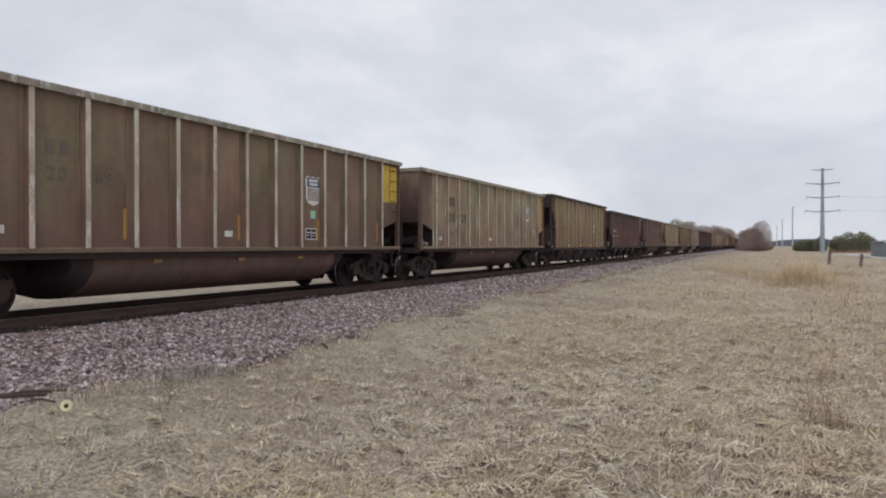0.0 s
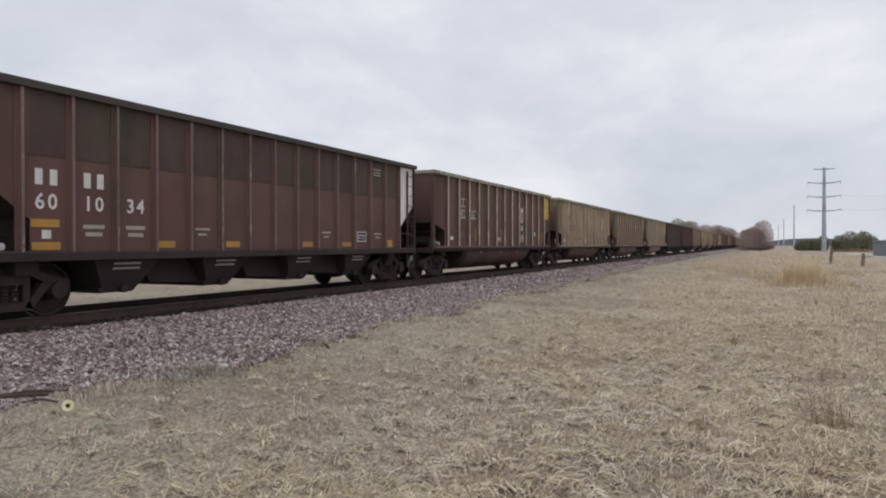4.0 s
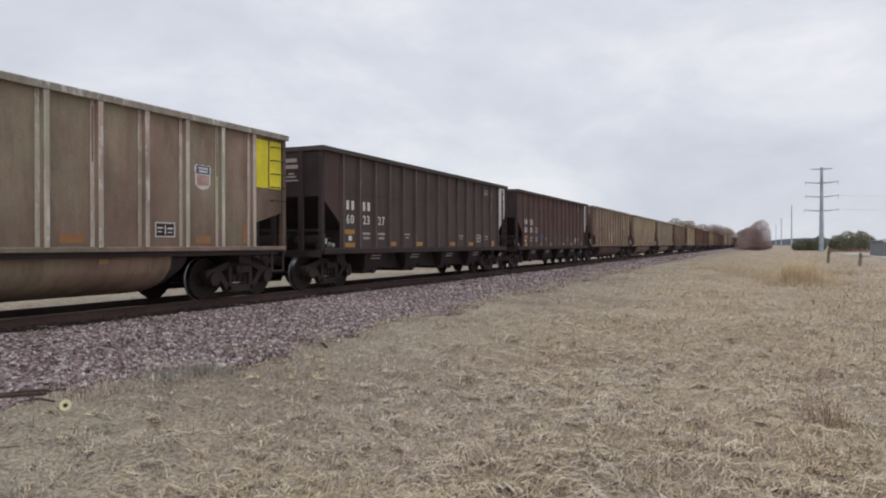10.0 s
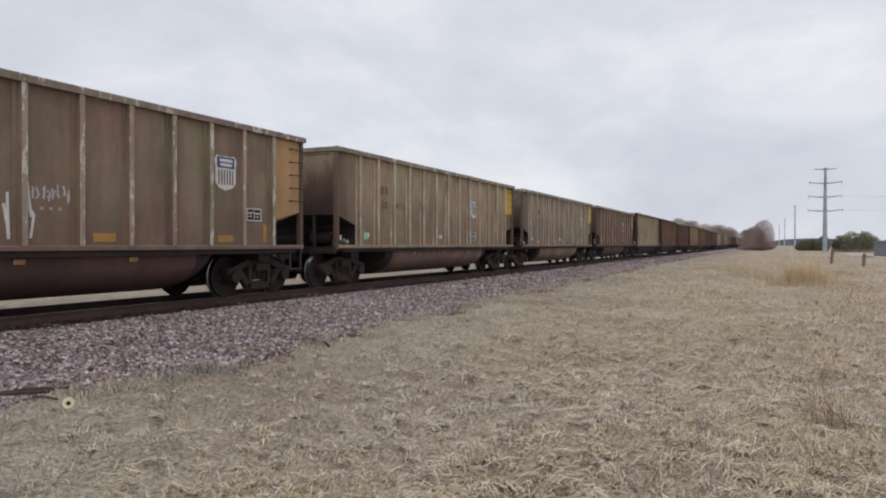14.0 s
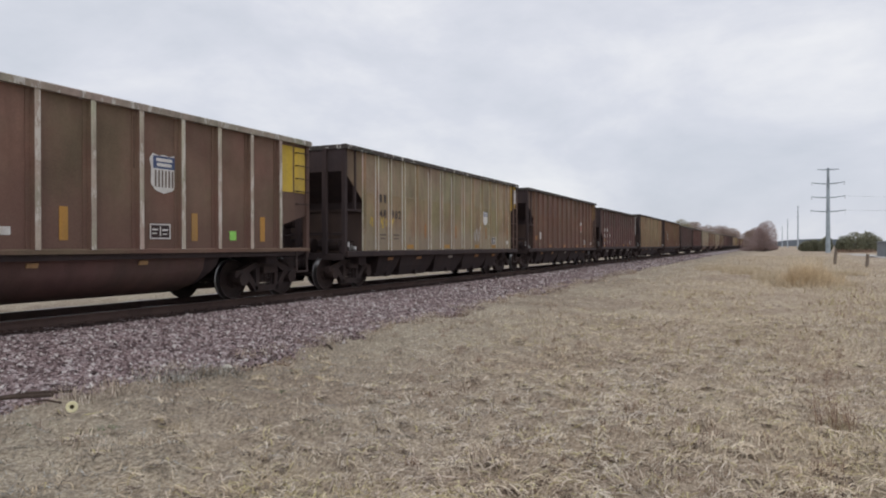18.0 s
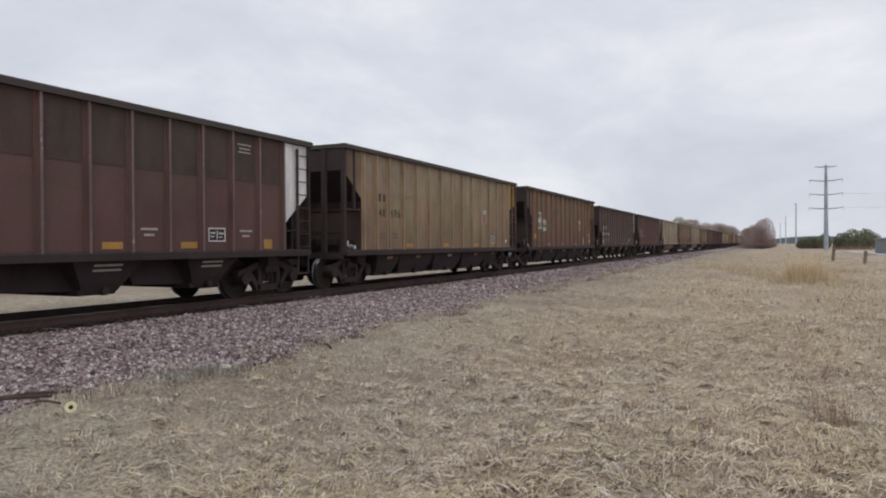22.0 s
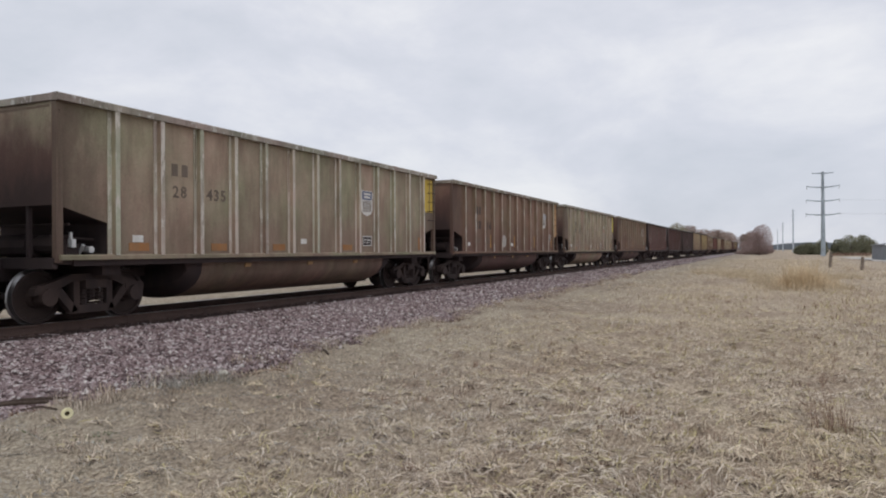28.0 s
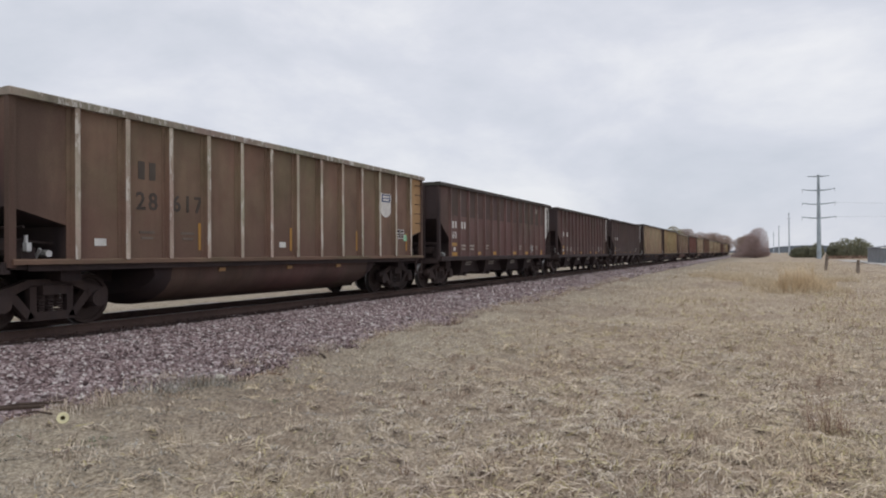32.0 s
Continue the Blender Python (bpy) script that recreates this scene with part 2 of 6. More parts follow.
M["yellowgrass"] = island("yellowing_grass", [(0.0, (0.36, 0.30, 0.15)), (0.5, (0.55, 0.48, 0.25)), (1.0, (0.70, 0.63, 0.38))])
M["tallstraw"] = island("tall_dry_grass", [(0.0, (0.44, 0.35, 0.235)), (0.5, (0.62, 0.52, 0.375)), (1.0, (0.76, 0.67, 0.51))], 0.9, None, 0.35, 0.35)
M["goldgrass"] = island("bleached_golden_grass", [(0.0, (0.55, 0.43, 0.275)), (0.5, (0.73, 0.60, 0.415)), (1.0, (0.86, 0.75, 0.56))], 0.9, None, 0.35, 0.4)
M["rustgrass"] = island("reddish_dead_grass", [(0.0, (0.20, 0.125, 0.095)), (0.5, (0.30, 0.20, 0.15)), (1.0, (0.45, 0.34, 0.26))])
M["gap_shade"] = island("shade_dark_grass", [(0.0, (0.085, 0.062, 0.050)), (0.6, (0.15, 0.112, 0.09)), (1.0, (0.24, 0.185, 0.145))])
M["greenleaf"] = island("pale_green_leaves", [(0.0, (0.17, 0.20, 0.115)), (0.5, (0.27, 0.30, 0.19)), (1.0, (0.38, 0.39, 0.27))])
M["weed"] = island("dead_weed_stalk", [(0.0, (0.20, 0.13, 0.10)), (0.6, (0.30, 0.20, 0.15)), (1.0, (0.42, 0.30, 0.22))])
M["stone"] = island("crushed_pink_ballast", [(0.0, (0.070, 0.050, 0.051)), (0.3, (0.188, 0.138, 0.140)), (0.6, (0.315, 0.243, 0.246)),
                                             (0.86, (0.49, 0.42, 0.425)), (0.95, (0.64, 0.60, 0.59)), (1.0, (0.78, 0.755, 0.73))], 0.85,
                    (0.86, 0.82, 0.82), 0.5)


def ground_mat():
    m, nt, b = nodes_of("dry_turf")
    big = noise_node(nt, 0.22, 5, 0.6, obj=False)
    mid = noise_node(nt, 2.4, 6, 0.7, obj=False)
    fine = noise_node(nt, 30, 6, 0.8, (1, 0.7, 1), obj=False)
    a = ramp_node(nt, fine.outputs[0], [(0.32, (0.13, 0.103, 0.083)), (0.5, (0.46, 0.395, 0.33)), (0.68, (0.80, 0.72, 0.61))]).outputs[0]
    c = ramp_node(nt, mid.outputs[0], [(0.35, (0.82, 0.78, 0.74)), (0.65, (1.08, 1.06, 1.0))]).outputs[0]
    d = ramp_node(nt, big.outputs[0], [(0.36, (0.80, 0.75, 0.72)), (0.6, (1.06, 1.05, 1.0))]).outputs[0]
    col = mix_node(nt, 1.0, mix_node(nt, 1.0, a, c, "MULTIPLY"), d, "MULTIPLY")
    # a thinner, greyer and greener turf grows along the stones
    tc = nt.nodes.new("ShaderNodeTexCoord")
    sep = nt.nodes.new("ShaderNodeSeparateXYZ")
    nt.links.new(tc.outputs["Object"], sep.inputs[0])
    drift = nt.nodes.new("ShaderNodeMath")
    drift.operation = "MULTIPLY_ADD"
    drift.inputs[1].default_value = 2.5
    nt.links.new(mid.outputs[0], drift.inputs[0])
    nt.links.new(sep.outputs[0], drift.inputs[2])
    near = nt.nodes.new("ShaderNodeMapRange")
    for slot, value in ((1, -4.6), (2, -0.4), (3, 1.0), (4, 0.0)):
        near.inputs[slot].default_value = value
    nt.links.new(drift.outputs[0], near.inputs[0])
    col = mix_node(nt, near.outputs[0], col, mix_node(nt, 1.0, col, (0.82, 0.85, 0.87), "MULTIPLY"))
    nt.links.new(col, b.inputs["Base Color"])
    b.inputs["Roughness"].default_value = 0.95
    b.inputs["Specular IOR Level"].default_value = 0.1
    bump_to(nt, b, fine.outputs[0], 0.6, 0.03)
    return m


def ballast_mat():
    m, nt, b = nodes_of("ballast_bed")
    tc = nt.nodes.new("ShaderNodeTexCoord")
    v = nt.nodes.new("ShaderNodeTexVoronoi")
    v.inputs["Scale"].default_value = 17.0
    nt.links.new(tc.outputs["Object"], v.inputs["Vector"])
    sep = nt.nodes.new("ShaderNodeSeparateColor")
    nt.links.new(v.outputs["Color"], sep.inputs[0])
    col = ramp_node(nt, sep.outputs[0], [(0.0, (0.17, 0.132, 0.135)), (0.5, (0.36, 0.29, 0.295)), (0.9, (0.50, 0.43, 0.43)), (1.0, (0.7, 0.67, 0.66))]).outputs[0]
    # shade between the stones is painted in: colour darkens towards each cell's rim
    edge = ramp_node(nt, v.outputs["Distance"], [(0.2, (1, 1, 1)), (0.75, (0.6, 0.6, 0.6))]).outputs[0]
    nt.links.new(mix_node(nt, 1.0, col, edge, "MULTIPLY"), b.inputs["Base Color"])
    b.inputs["Roughness"].default_value = 0.9
    bump_to(nt, b, v.outputs["Distance"], -0.8, 0.03)
    return m


M["turf"], M["bed"] = ground_mat(), ballast_mat()

# ---- mesh helpers ----


class Geo:
    """Collects vertices and faces, then makes one mesh of them."""

    def __init__(self):
        self.v, self.f, self.m = [], [], []

    def add(self, vs, fs, mat=0):
        k = len(self.v)
        self.v += [tuple(p) for p in vs]
        self.f += [tuple(i + k for i in f) for f in fs]
        self.m += [mat] * len(fs)
        return self

    def box(self, x0, x1, y0, y1, z0, z1, mat=0):
        vs = [(x, y, z) for x in (x0, x1) for y in (y0, y1) for z in (z0, z1)]
        return self.add(vs, [(0, 1, 3, 2), (4, 6, 7, 5), (0, 4, 5, 1), (2, 3, 7, 6), (0, 2, 6, 4), (1, 5, 7, 3)], mat)

    def prism(self, outline, axis, a, b, mat=0):
        """An outline of (u, v) pairs drawn out along axis from a to b. x: (y, z), y: (x, z), z: (x, y)."""
        put = {"x": lambda u, v, w: (w, u, v), "y": lambda u, v, w: (u, w, v), "z": lambda u, v, w: (u, v, w)}[axis]
        n = len(outline)
        vs = [put(u, v, a) for u, v in outline] + [put(u, v, b) for u, v in outline]
        fs = [tuple(range(n))[::-1], tuple(range(n, 2 * n))] + [(i, (i + 1) % n, (i + 1) % n + n, i + n) for i in range(n)]
        return self.add(vs, fs, mat)

    def tube(self, p, q, r0, r1=None, n=8, mat=0, caps=True):
        p, q = Vector(p), Vector(q)
        r1 = r0 if r1 is None else r1
        d = (q - p).normalized()
        u = d.orthogonal().normalized()
        w = d.cross(u)
        ring = [(math.cos(2 * math.pi * i / n), math.sin(2 * math.pi * i / n)) for i in range(n)]
        vs = [p + (u * c + w * s) * r0 for c, s in ring] + [q + (u * c + w * s) * r1 for c, s in ring]
        fs = [(i, (i + 1) % n, (i + 1) % n + n, i + n) for i in range(n)]
        if caps:
            fs += [tuple(range(n))[::-1], tuple(range(n, 2 * n))]
        return self.add(vs, fs, mat)

    def mesh(self, name, smooth=False):
        me = bpy.data.meshes.new(name)
        me.from_pydata(self.v, [], self.f)
        if any(self.m):
            me.polygons.foreach_set("material_index", self.m)
        bm = bmesh.new()
        bm.from_mesh(me)
        bmesh.ops.recalc_face_normals(bm, faces=bm.faces)
        bm.to_mesh(me)
        bm.free()
        if smooth:
            me.shade_smooth()
            me.set_sharp_from_angle(angle=radians(40))
        return me


def joined(pieces):
    """One Geo of several."""
    g = Geo()
    for piece in pieces:
        g.add(piece.v, piece.f)
    return g


def part(name, data, material, parent=None, label="", at=None):
    """Links one mesh (or Geo) as one object under a thing, with its material on the object."""
    me = data.mesh(name) if isinstance(data, Geo) else data
    ob = new(name, me)
    mats = material if isinstance(material, (list, tuple)) else [material]
    while len(me.materials) < len(mats):
        me.materials.append(None)
    for slot, mm in zip(ob.material_slots, mats):
        slot.link = "OBJECT"
        slot.material = mm
    if parent:
        ob.parent = parent
    if at is not None:
        ob.matrix_basis = at if isinstance(at, Matrix) else Matrix.Translation(at)
    if label:
        tagged(ob, label)
    return ob


def mesh_np(name, verts, faces, mat):
    """A mesh from numpy arrays: vertices (n, 3) and faces (m, 3) or (m, 4)."""
    me = bpy.data.meshes.new(name)
    k = faces.shape[1]
    me.vertices.add(len(verts))
    me.vertices.foreach_set("co", verts.astype(np.float32).ravel())
    me.loops.add(faces.size)
    me.loops.foreach_set("vertex_index", faces.astype(np.int32).ravel())
    me.polygons.add(len(faces))
    me.polygons.foreach_set("loop_start", np.arange(0, faces.size, k, dtype=np.int32))
    me.update(calc_edges=True)
    me.validate()
    me.materials.append(mat)
    return me


rng = np.random.default_rng(7)

# ---- ground, ballast, track ----


GRAIN = np.random.default_rng(3).random((256, 256))


def swell(x, y, scale):
    """Smooth value noise, 0 to 1, on a lattice of that many metres."""
    u, v = np.asarray(x, float) / scale + 500, np.asarray(y, float) / scale + 500
    i, j = np.floor(u).astype(int), np.floor(v).astype(int)
    a, b = u - i, v - j
    a, b = a * a * (3 - 2 * a), b * b * (3 - 2 * b)
    g = lambda p, q: GRAIN[p % 256, q % 256]
    return (g(i, j) * (1 - a) + g(i + 1, j) * a) * (1 - b) + (g(i, j + 1) * (1 - a) + g(i + 1, j + 1) * a) * b


def toe(y):
    """Where the grass begins: it creeps up the stones with distance."""
    return np.interp(y, [3.5, 5.5, 6.6, 7.6, 9.5, 14, 20, 30, 45, 110], [-6.62, -6.62, -7.05, -6.75, -7.05, -7.05, -7.2, -7.4, -7.85, -8.4])


def land(x, y):
    """Height of the turf: low swells, a slight rise away from the rails, a hollow under the ballast."""
    x, y = np.asarray(x, float), np.asarray(y, float)
    near = np.exp(-((np.abs(y) / 150.0) ** 2))
    z = near * (0.035 * np.sin(0.9 * x + 0.4 * y) + 0.03 * np.sin(0.37 * x - 0.8 * y + 1.3) + 0.02 * np.sin(2.1 * x + 1.7 * y))
    z = z + near * (0.085 * (swell(x, y, 0.42) - 0.5) + 0.10 * (swell(x + 9, y, 0.17) - 0.5) + 0.10 * (swell(x, y + 7, 2.3) - 0.5))
    under = np.clip(1 - np.abs(x - TRACK_X) / np.where(x > TRACK_X, toe(y) - TRACK_X + 0.05, 5.2), 0, 1)
    return z - 0.5 * np.minimum(1, under * 6)


def spread(lo, hi, step, far, grow=1.35):
    out = list(np.arange(lo, hi + 1e-6, step))
    d = step
    while out[-1] < far:
        d *= grow
        out.append(out[-1] + d)
    d = step
    while out[0] > -far:
        d *= grow
        out.insert(0, out[0] - d)
    return np.array(out)


def stretch(parts, far):
    out = [np.arange(a, b, s) for a, b, s in parts]
    core = np.concatenate(out)
    tail = np.cumsum(1.0 * 1.35 ** np.arange(1, 23))
    tail = tail[tail < far]
    return np.concatenate([core[0] - tail[::-1], core, core[-1] + tail])


gx = stretch([(-26, -8, 0.4), (-8, 5, 0.09), (5, 18, 0.4)], 3400)
gy = stretch([(-4, 3, 0.4), (3, 15, 0.09), (15, 30, 0.22), (30, 80, 0.5)], 3400)
GX, GY = np.meshgrid(gx, gy)
verts = np.stack([GX.ravel(), GY.ravel(), land(GX, GY).ravel()], 1)
w = len(gx)
q = (np.arange(len(gy) - 1)[:, None] * w + np.arange(w - 1)[None, :]).ravel()
ground = new("ground", mesh_np("ground", verts, np.stack([q, q + 1, q + w + 1, q + w], 1), M["turf"]))
ground.data.shade_smooth()
tagged(ground, "mown dry straw-coloured grassland beside the railway", "ground", kind="structure")

# The bed: toe at 5.3 m from the centre line, shoulder level with the sleepers.
PROFILE = [(-5.3, -0.06), (-4.6, 0.06), (-3.2, 0.17), (-1.75, 0.235), (-1.35, 0.235), (0.0, 0.235), (1.35, 0.235), (1.75, 0.245), (2.6, 0.20), (3.8, 0.11), (4.8, 0.045), (5.75, -0.07)]


def bed_z(x):
    return np.interp(np.asarray(x) - TRACK_X, [p[0] for p in PROFILE], [p[1] for p in PROFILE])


bx = np.interp(np.linspace(0, 11, 34), range(12), [p[0] for p in PROFILE]) + TRACK_X
by = spread(-4, 60, 0.4, 900, 1.2)
BX, BY = np.meshgrid(bx, by)
BZ = bed_z(BX) + 0.018 * np.sin(3.1 * BX + 2.3 * BY) + 0.014 * np.sin(5.3 * BX - 4.1 * BY)
BX = np.where(BX > TRACK_X + 4.0, np.minimum(BX, toe(BY) + 0.1), BX)
BZ[:, -1] -= 0.15
BX = BX + np.where(BX < TRACK_X - 5, 0.22 * np.sin(0.9 * BY) + 0.15 * np.sin(2.3 * BY + 1), 0)
w = len(bx)
q = (np.arange(len(by) - 1)[:, None] * w + np.arange(w - 1)[None, :]).ravel()
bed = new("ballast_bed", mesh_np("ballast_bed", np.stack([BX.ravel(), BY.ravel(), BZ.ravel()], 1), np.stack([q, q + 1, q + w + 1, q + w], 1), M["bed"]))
tagged(bed, "pinkish grey crushed stone railway embankment", "ballast", kind="structure")


def stones(name, n, y0, y1, x0, x1, size, sink=0.25, mat="stone", word="loose crushed pink and grey granite stones"):
    y = y0 + (y1 - y0) * rng.random(n)
    x = x0 + (x1 - x0) * rng.random(n)
    keep = x < toe(y) + rng.normal(0.05, 0.2, n)
    x, y = x[keep], y[keep]
    n = len(x)
    cube = np.array([(a, b, c) for a in (-1, 1) for b in (-1, 1) for c in (-1, 1)], float)
    s = size * np.exp(np.clip(rng.normal(0, 0.33, n), -1, 0.55))
    dims = s[:, None] * (0.55 + 0.6 * rng.random((n, 3))) * 0.5
    v = cube[None] * dims[:, None, :] * (1 + rng.normal(0, 0.22, (n, 8, 3)))
    qn = rng.normal(size=(n, 4))
    qn /= np.linalg.norm(qn, axis=1)[:, None]
    a, b, c, d = qn.T
    R = np.stack([1 - 2 * (c * c + d * d), 2 * (b * c - a * d), 2 * (b * d + a * c), 2 * (b * c + a * d), 1 - 2 * (b * b + d * d), 2 * (c * d - a * b),
                  2 * (b * d - a * c), 2 * (c * d + a * b), 1 - 2 * (b * b + c * c)], 1).reshape(n, 3, 3)
    v = np.einsum("nij,nkj->nki", R, v)
    v += np.stack([x, y, bed_z(x) + s * sink], 1)[:, None, :]
    f = np.array([(0, 1, 3, 2), (4, 6, 7, 5), (0, 4, 5, 1), (2, 3, 7, 6), (0, 2, 6, 4), (1, 5, 7, 3)])
    faces = (np.arange(n) * 8)[:, None, None] + f[None]
    ob = new(name, mesh_np(name, v.reshape(-1, 3), faces.reshape(-1, 4), M[mat]))
    ob.parent = bed
    return tagged(ob, word, kind="stuff")


stones("ballast_stones", 118000, 3.5, 20, TRACK_X + 1.5, TRACK_X + 5.8, 0.030)
stones("ballast_stones", 26000, 20, 50, TRACK_X + 1.45, TRACK_X + 5.4, 0.042, 0.04)
stones("ballast_stones", 7000, 50, 120, TRACK_X + 1.45, TRACK_X + 5.3, 0.06, 0.0)
stones("oily_stones", 9000, 4, 40, TRACK_X - 1.3, TRACK_X + 0.9, 0.045, 0.1, "tie", "dark stones between the sleepers")

stones("oily_stones", 16000, 3.5, 45, TRACK_X + 0.85, TRACK_X + 1.62, 0.03, 0.12, "tie", "dark stones along the sleeper ends")

track = tagged(new("track"), "single railway track of rusty steel rails on dark sleepers", "railway track", kind="structure")
track.location = (TRACK_X, 0, 0)
RAIL = [(-0.07, -0.172), (0.07, -0.172), (0.07, -0.155), (0.012, -0.13), (0.01, -0.05), (0.036, -0.04), (0.036, -0.006), (0.026, 0.0), (-0.026, 0.0), (-0.036, -0.006),
        (-0.036, -0.04), (-0.01, -0.05), (-0.012, -0.13), (-0.07, -0.155)]
for sx in (-0.7535, 0.7535):
    g = Geo().prism([(u + sx, v + RAIL_Z) for u, v in RAIL], "y", -900, 900)
    rail = part("rail", g, [M["rail"], M["railhead"]], track, "rusty steel rail with a worn head")
    for p in rail.data.polygons:
        if p.normal.z > 0.6 and p.center.z > RAIL_Z - 0.02:
            p.material_index = 1
tie_mesh = Geo().box(-1.36, 1.36, -0.11, 0.11, 0.06, RAIL_Z - 0.178).mesh("tie")
plate = Geo()
for sx in (-0.7535, 0.7535):
    plate.box(sx - 0.17, sx + 0.17, -0.09, 0.09, RAIL_Z - 0.178, RAIL_Z - 0.165)
    for dx, dy in ((-0.1, 0.05), (0.1, -0.05)):
        plate.box(sx + dx - 0.015, sx + dx + 0.015, dy - 0.015, dy + 0.015, RAIL_Z - 0.165, RAIL_Z - 0.13)
plate_mesh = plate.mesh("tie_plate")
for i in range(150):
    y = -6 + 0.51 * i
    tie = part("tie", tie_mesh, M["tie"], track, at=pose(random.uniform(-0.04, 0.04), y, random.uniform(-0.004, 0.004), 0, 0, random.uniform(-1.2, 1.2)))
    part("tie_plate", plate_mesh, M["rail"], tie)
g = Geo()
for i in range(330):
    y = 70.7 + 0.51 * i
    g.box(-1.3, 1.3, y - 0.11, y + 0.11, 0.06, RAIL_Z - 0.178)
for i in range(200):
    y = -6.5 - 0.51 * i
    g.box(-1.3, 1.3, y - 0.11, y + 0.11, 0.06, RAIL_Z - 0.178)
tagged(part("far_ties", g, M["tie"], track), kind="stuff")


# ---- grass ----
def turf_z(x, y):
    """The upper of turf and stones."""
    return np.maximum(land(x, y), np.where(np.abs(np.asarray(x) - TRACK_X) < 5.75, bed_z(x), -9))


def blades(name, x, y, length, width, lean, mat, curl=0.5, base=None, swirl=None):
    """Bent, tapering blades of dry grass, five corners each."""
    n = len(x)
    az = rng.random(n) * 2 * np.pi if swirl is None else swirl + rng.normal(0, 0.55, n) + np.pi * (rng.random(n) > 0.5)
    d = np.stack([np.cos(az), np.sin(az)], 1)
    s = np.stack([-d[:, 1], d[:, 0]], 1)
    z0 = (turf_z(x, y) if base is None else base) - 0.01
    P = np.stack([x, y, z0], 1)
    ca, sa = np.cos(lean), np.sin(lean)
    lean2 = lean - curl * rng.random(n)
    mid = P + np.concatenate([d * (ca * length * 0.5)[:, None], (sa * length * 0.5)[:, None]], 1)
    tip = mid + np.concatenate([d * (np.cos(lean2) * length * 0.5)[:, None], (np.sin(lean2) * length * 0.5)[:, None]], 1)
    tip[:, 2] = np.maximum(tip[:, 2], z0 + 0.012)
    S = np.concatenate([s * width[:, None] * 0.5, np.zeros((n, 1))], 1)
    v = np.stack([P - S, P + S, mid - S * 0.8, mid + S * 0.8, tip], 1).reshape(-1, 3)
    k = (np.arange(n) * 5)[:, None]
    f = np.concatenate([k + [0, 1, 3], k + [0, 3, 2], k + [2, 3, 4]], 0)
    ob = new(name, mesh_np(name, v, f, mat))
    return tagged(ob, kind="stuff")


def sward(n, r0, r1, power):
    """Points of the meadow east of the bed, denser near the tripod."""
    r = (r0 ** power + (r1 ** power - r0 ** power) * rng.random(n)) ** (1 / power)
    a = np.radians(-18 + 96 * rng.random(n))
    x, y = -r * np.sin(a), r * np.cos(a)
    edge = toe(y) + 0.16 * np.sin(0.9 * y) + 0.14 * np.sin(2.3 * y + 1) + rng.normal(0, 1, n) * (0.22 + 0.026 * np.minimum(y, 40))
    # a bare patch of earth at the toe
    bare = ((x + 6.25) / 0.36) ** 2 + ((y - 7.6) / 0.75) ** 2 < 0.5 + 0.9 * rng.random(n)
    keep = (x > edge) & ~(bare & (rng.random(n) < 0.8))
    return x[keep], y[keep], r[keep]


x, y, r = sward(250000, 3.4, 16, 1.0)
grey = rng.random(len(x)) < np.interp(x + 1.6 * (swell(x, y, 0.9) - 0.5), [-6.5, -3.6, -1.8], [1.0, 0.9, 0.05])
for xs, ys, mat, word in ((x[~grey], y[~grey], "straw", "matted dry mown grass, straw and tan"), (x[grey], y[grey], "greystraw", "thin greyish dry grass towards the ballast")):
    clump, n = swell(xs, ys, 0.42), len(xs)
    o = blades("dry_grass", xs, ys, (0.026 + 0.080 * rng.random(n) ** 2.2) * (0.75 + 0.5 * clump), 0.0042 + 0.0042 * rng.random(n),
               np.radians(1 + 40 * rng.random(n) ** 2.2 * (0.6 + 0.8 * clump)), M[mat], 0.45, None, 9 * swell(xs, ys, 0.55) + 4 * swell(xs, ys, 0.2))
    tagged(o, word, "grass")
# long bleached strands that lie in swirls over the mat, thick on the knolls and sparse in the hollows
x, y, r = sward(150000, 3.4, 17, 1.0)
keep = rng.random(len(x)) < np.clip(2.4 * (0.55 * swell(x + 9, y, 0.17) + 0.45 * swell(x, y, 0.42)) - 0.75, 0.05, 1) * np.interp(x, [-6, -3.2, -1.5], [0.2, 0.45, 1.0])
x, y = x[keep], y[keep]
o = blades("dry_grass", x, y, 0.07 + 0.13 * rng.random(len(x)) ** 1.4, 0.0038 + 0.0034 * rng.random(len(x)), np.radians(8 + 38 * rng.random(len(x)) ** 1.5), M["strand"], 1.3,
           turf_z(x, y) + 0.012, 7 * swell(x, y, 0.7) + 5 * swell(x, y, 0.26))
tagged(o, "long bleached grass strands lying in swirls", "grass")
x, y, r = sward(60000, 4.5, 22, 1.0)
keep = (swell(x + 3, y, 1.3) + 0.25 * swell(x, y + 5, 0.3) > 0.80) & (x > -5)
x, y = x[keep], y[keep]
o = blades("dry_grass", x, y, 0.06 + 0.09 * rng.random(len(x)), 0.004 + 0.003 * rng.random(len(x)), np.radians(8 + 45 * rng.random(len(x)) ** 1.4), M["yellowgrass"], 1.0, land(x, y) + 0.01)
tagged(o, "yellowing grass strands in loose patches", "grass")
x, y, r = sward(120000, 14, 70, 0.9)
k = (r / 14) ** 0.75
o = blades("dry_grass", x, y, (0.07 + 0.16 * rng.random(len(x)) ** 1.5) * k ** 0.5, (0.006 + 0.006 * rng.random(len(x))) * k,
           np.radians(4 + 40 * rng.random(len(x)) ** 2.0), M["strand"], 0.9)
tagged(o, "matted dry mown grass, straw and tan", "grass")

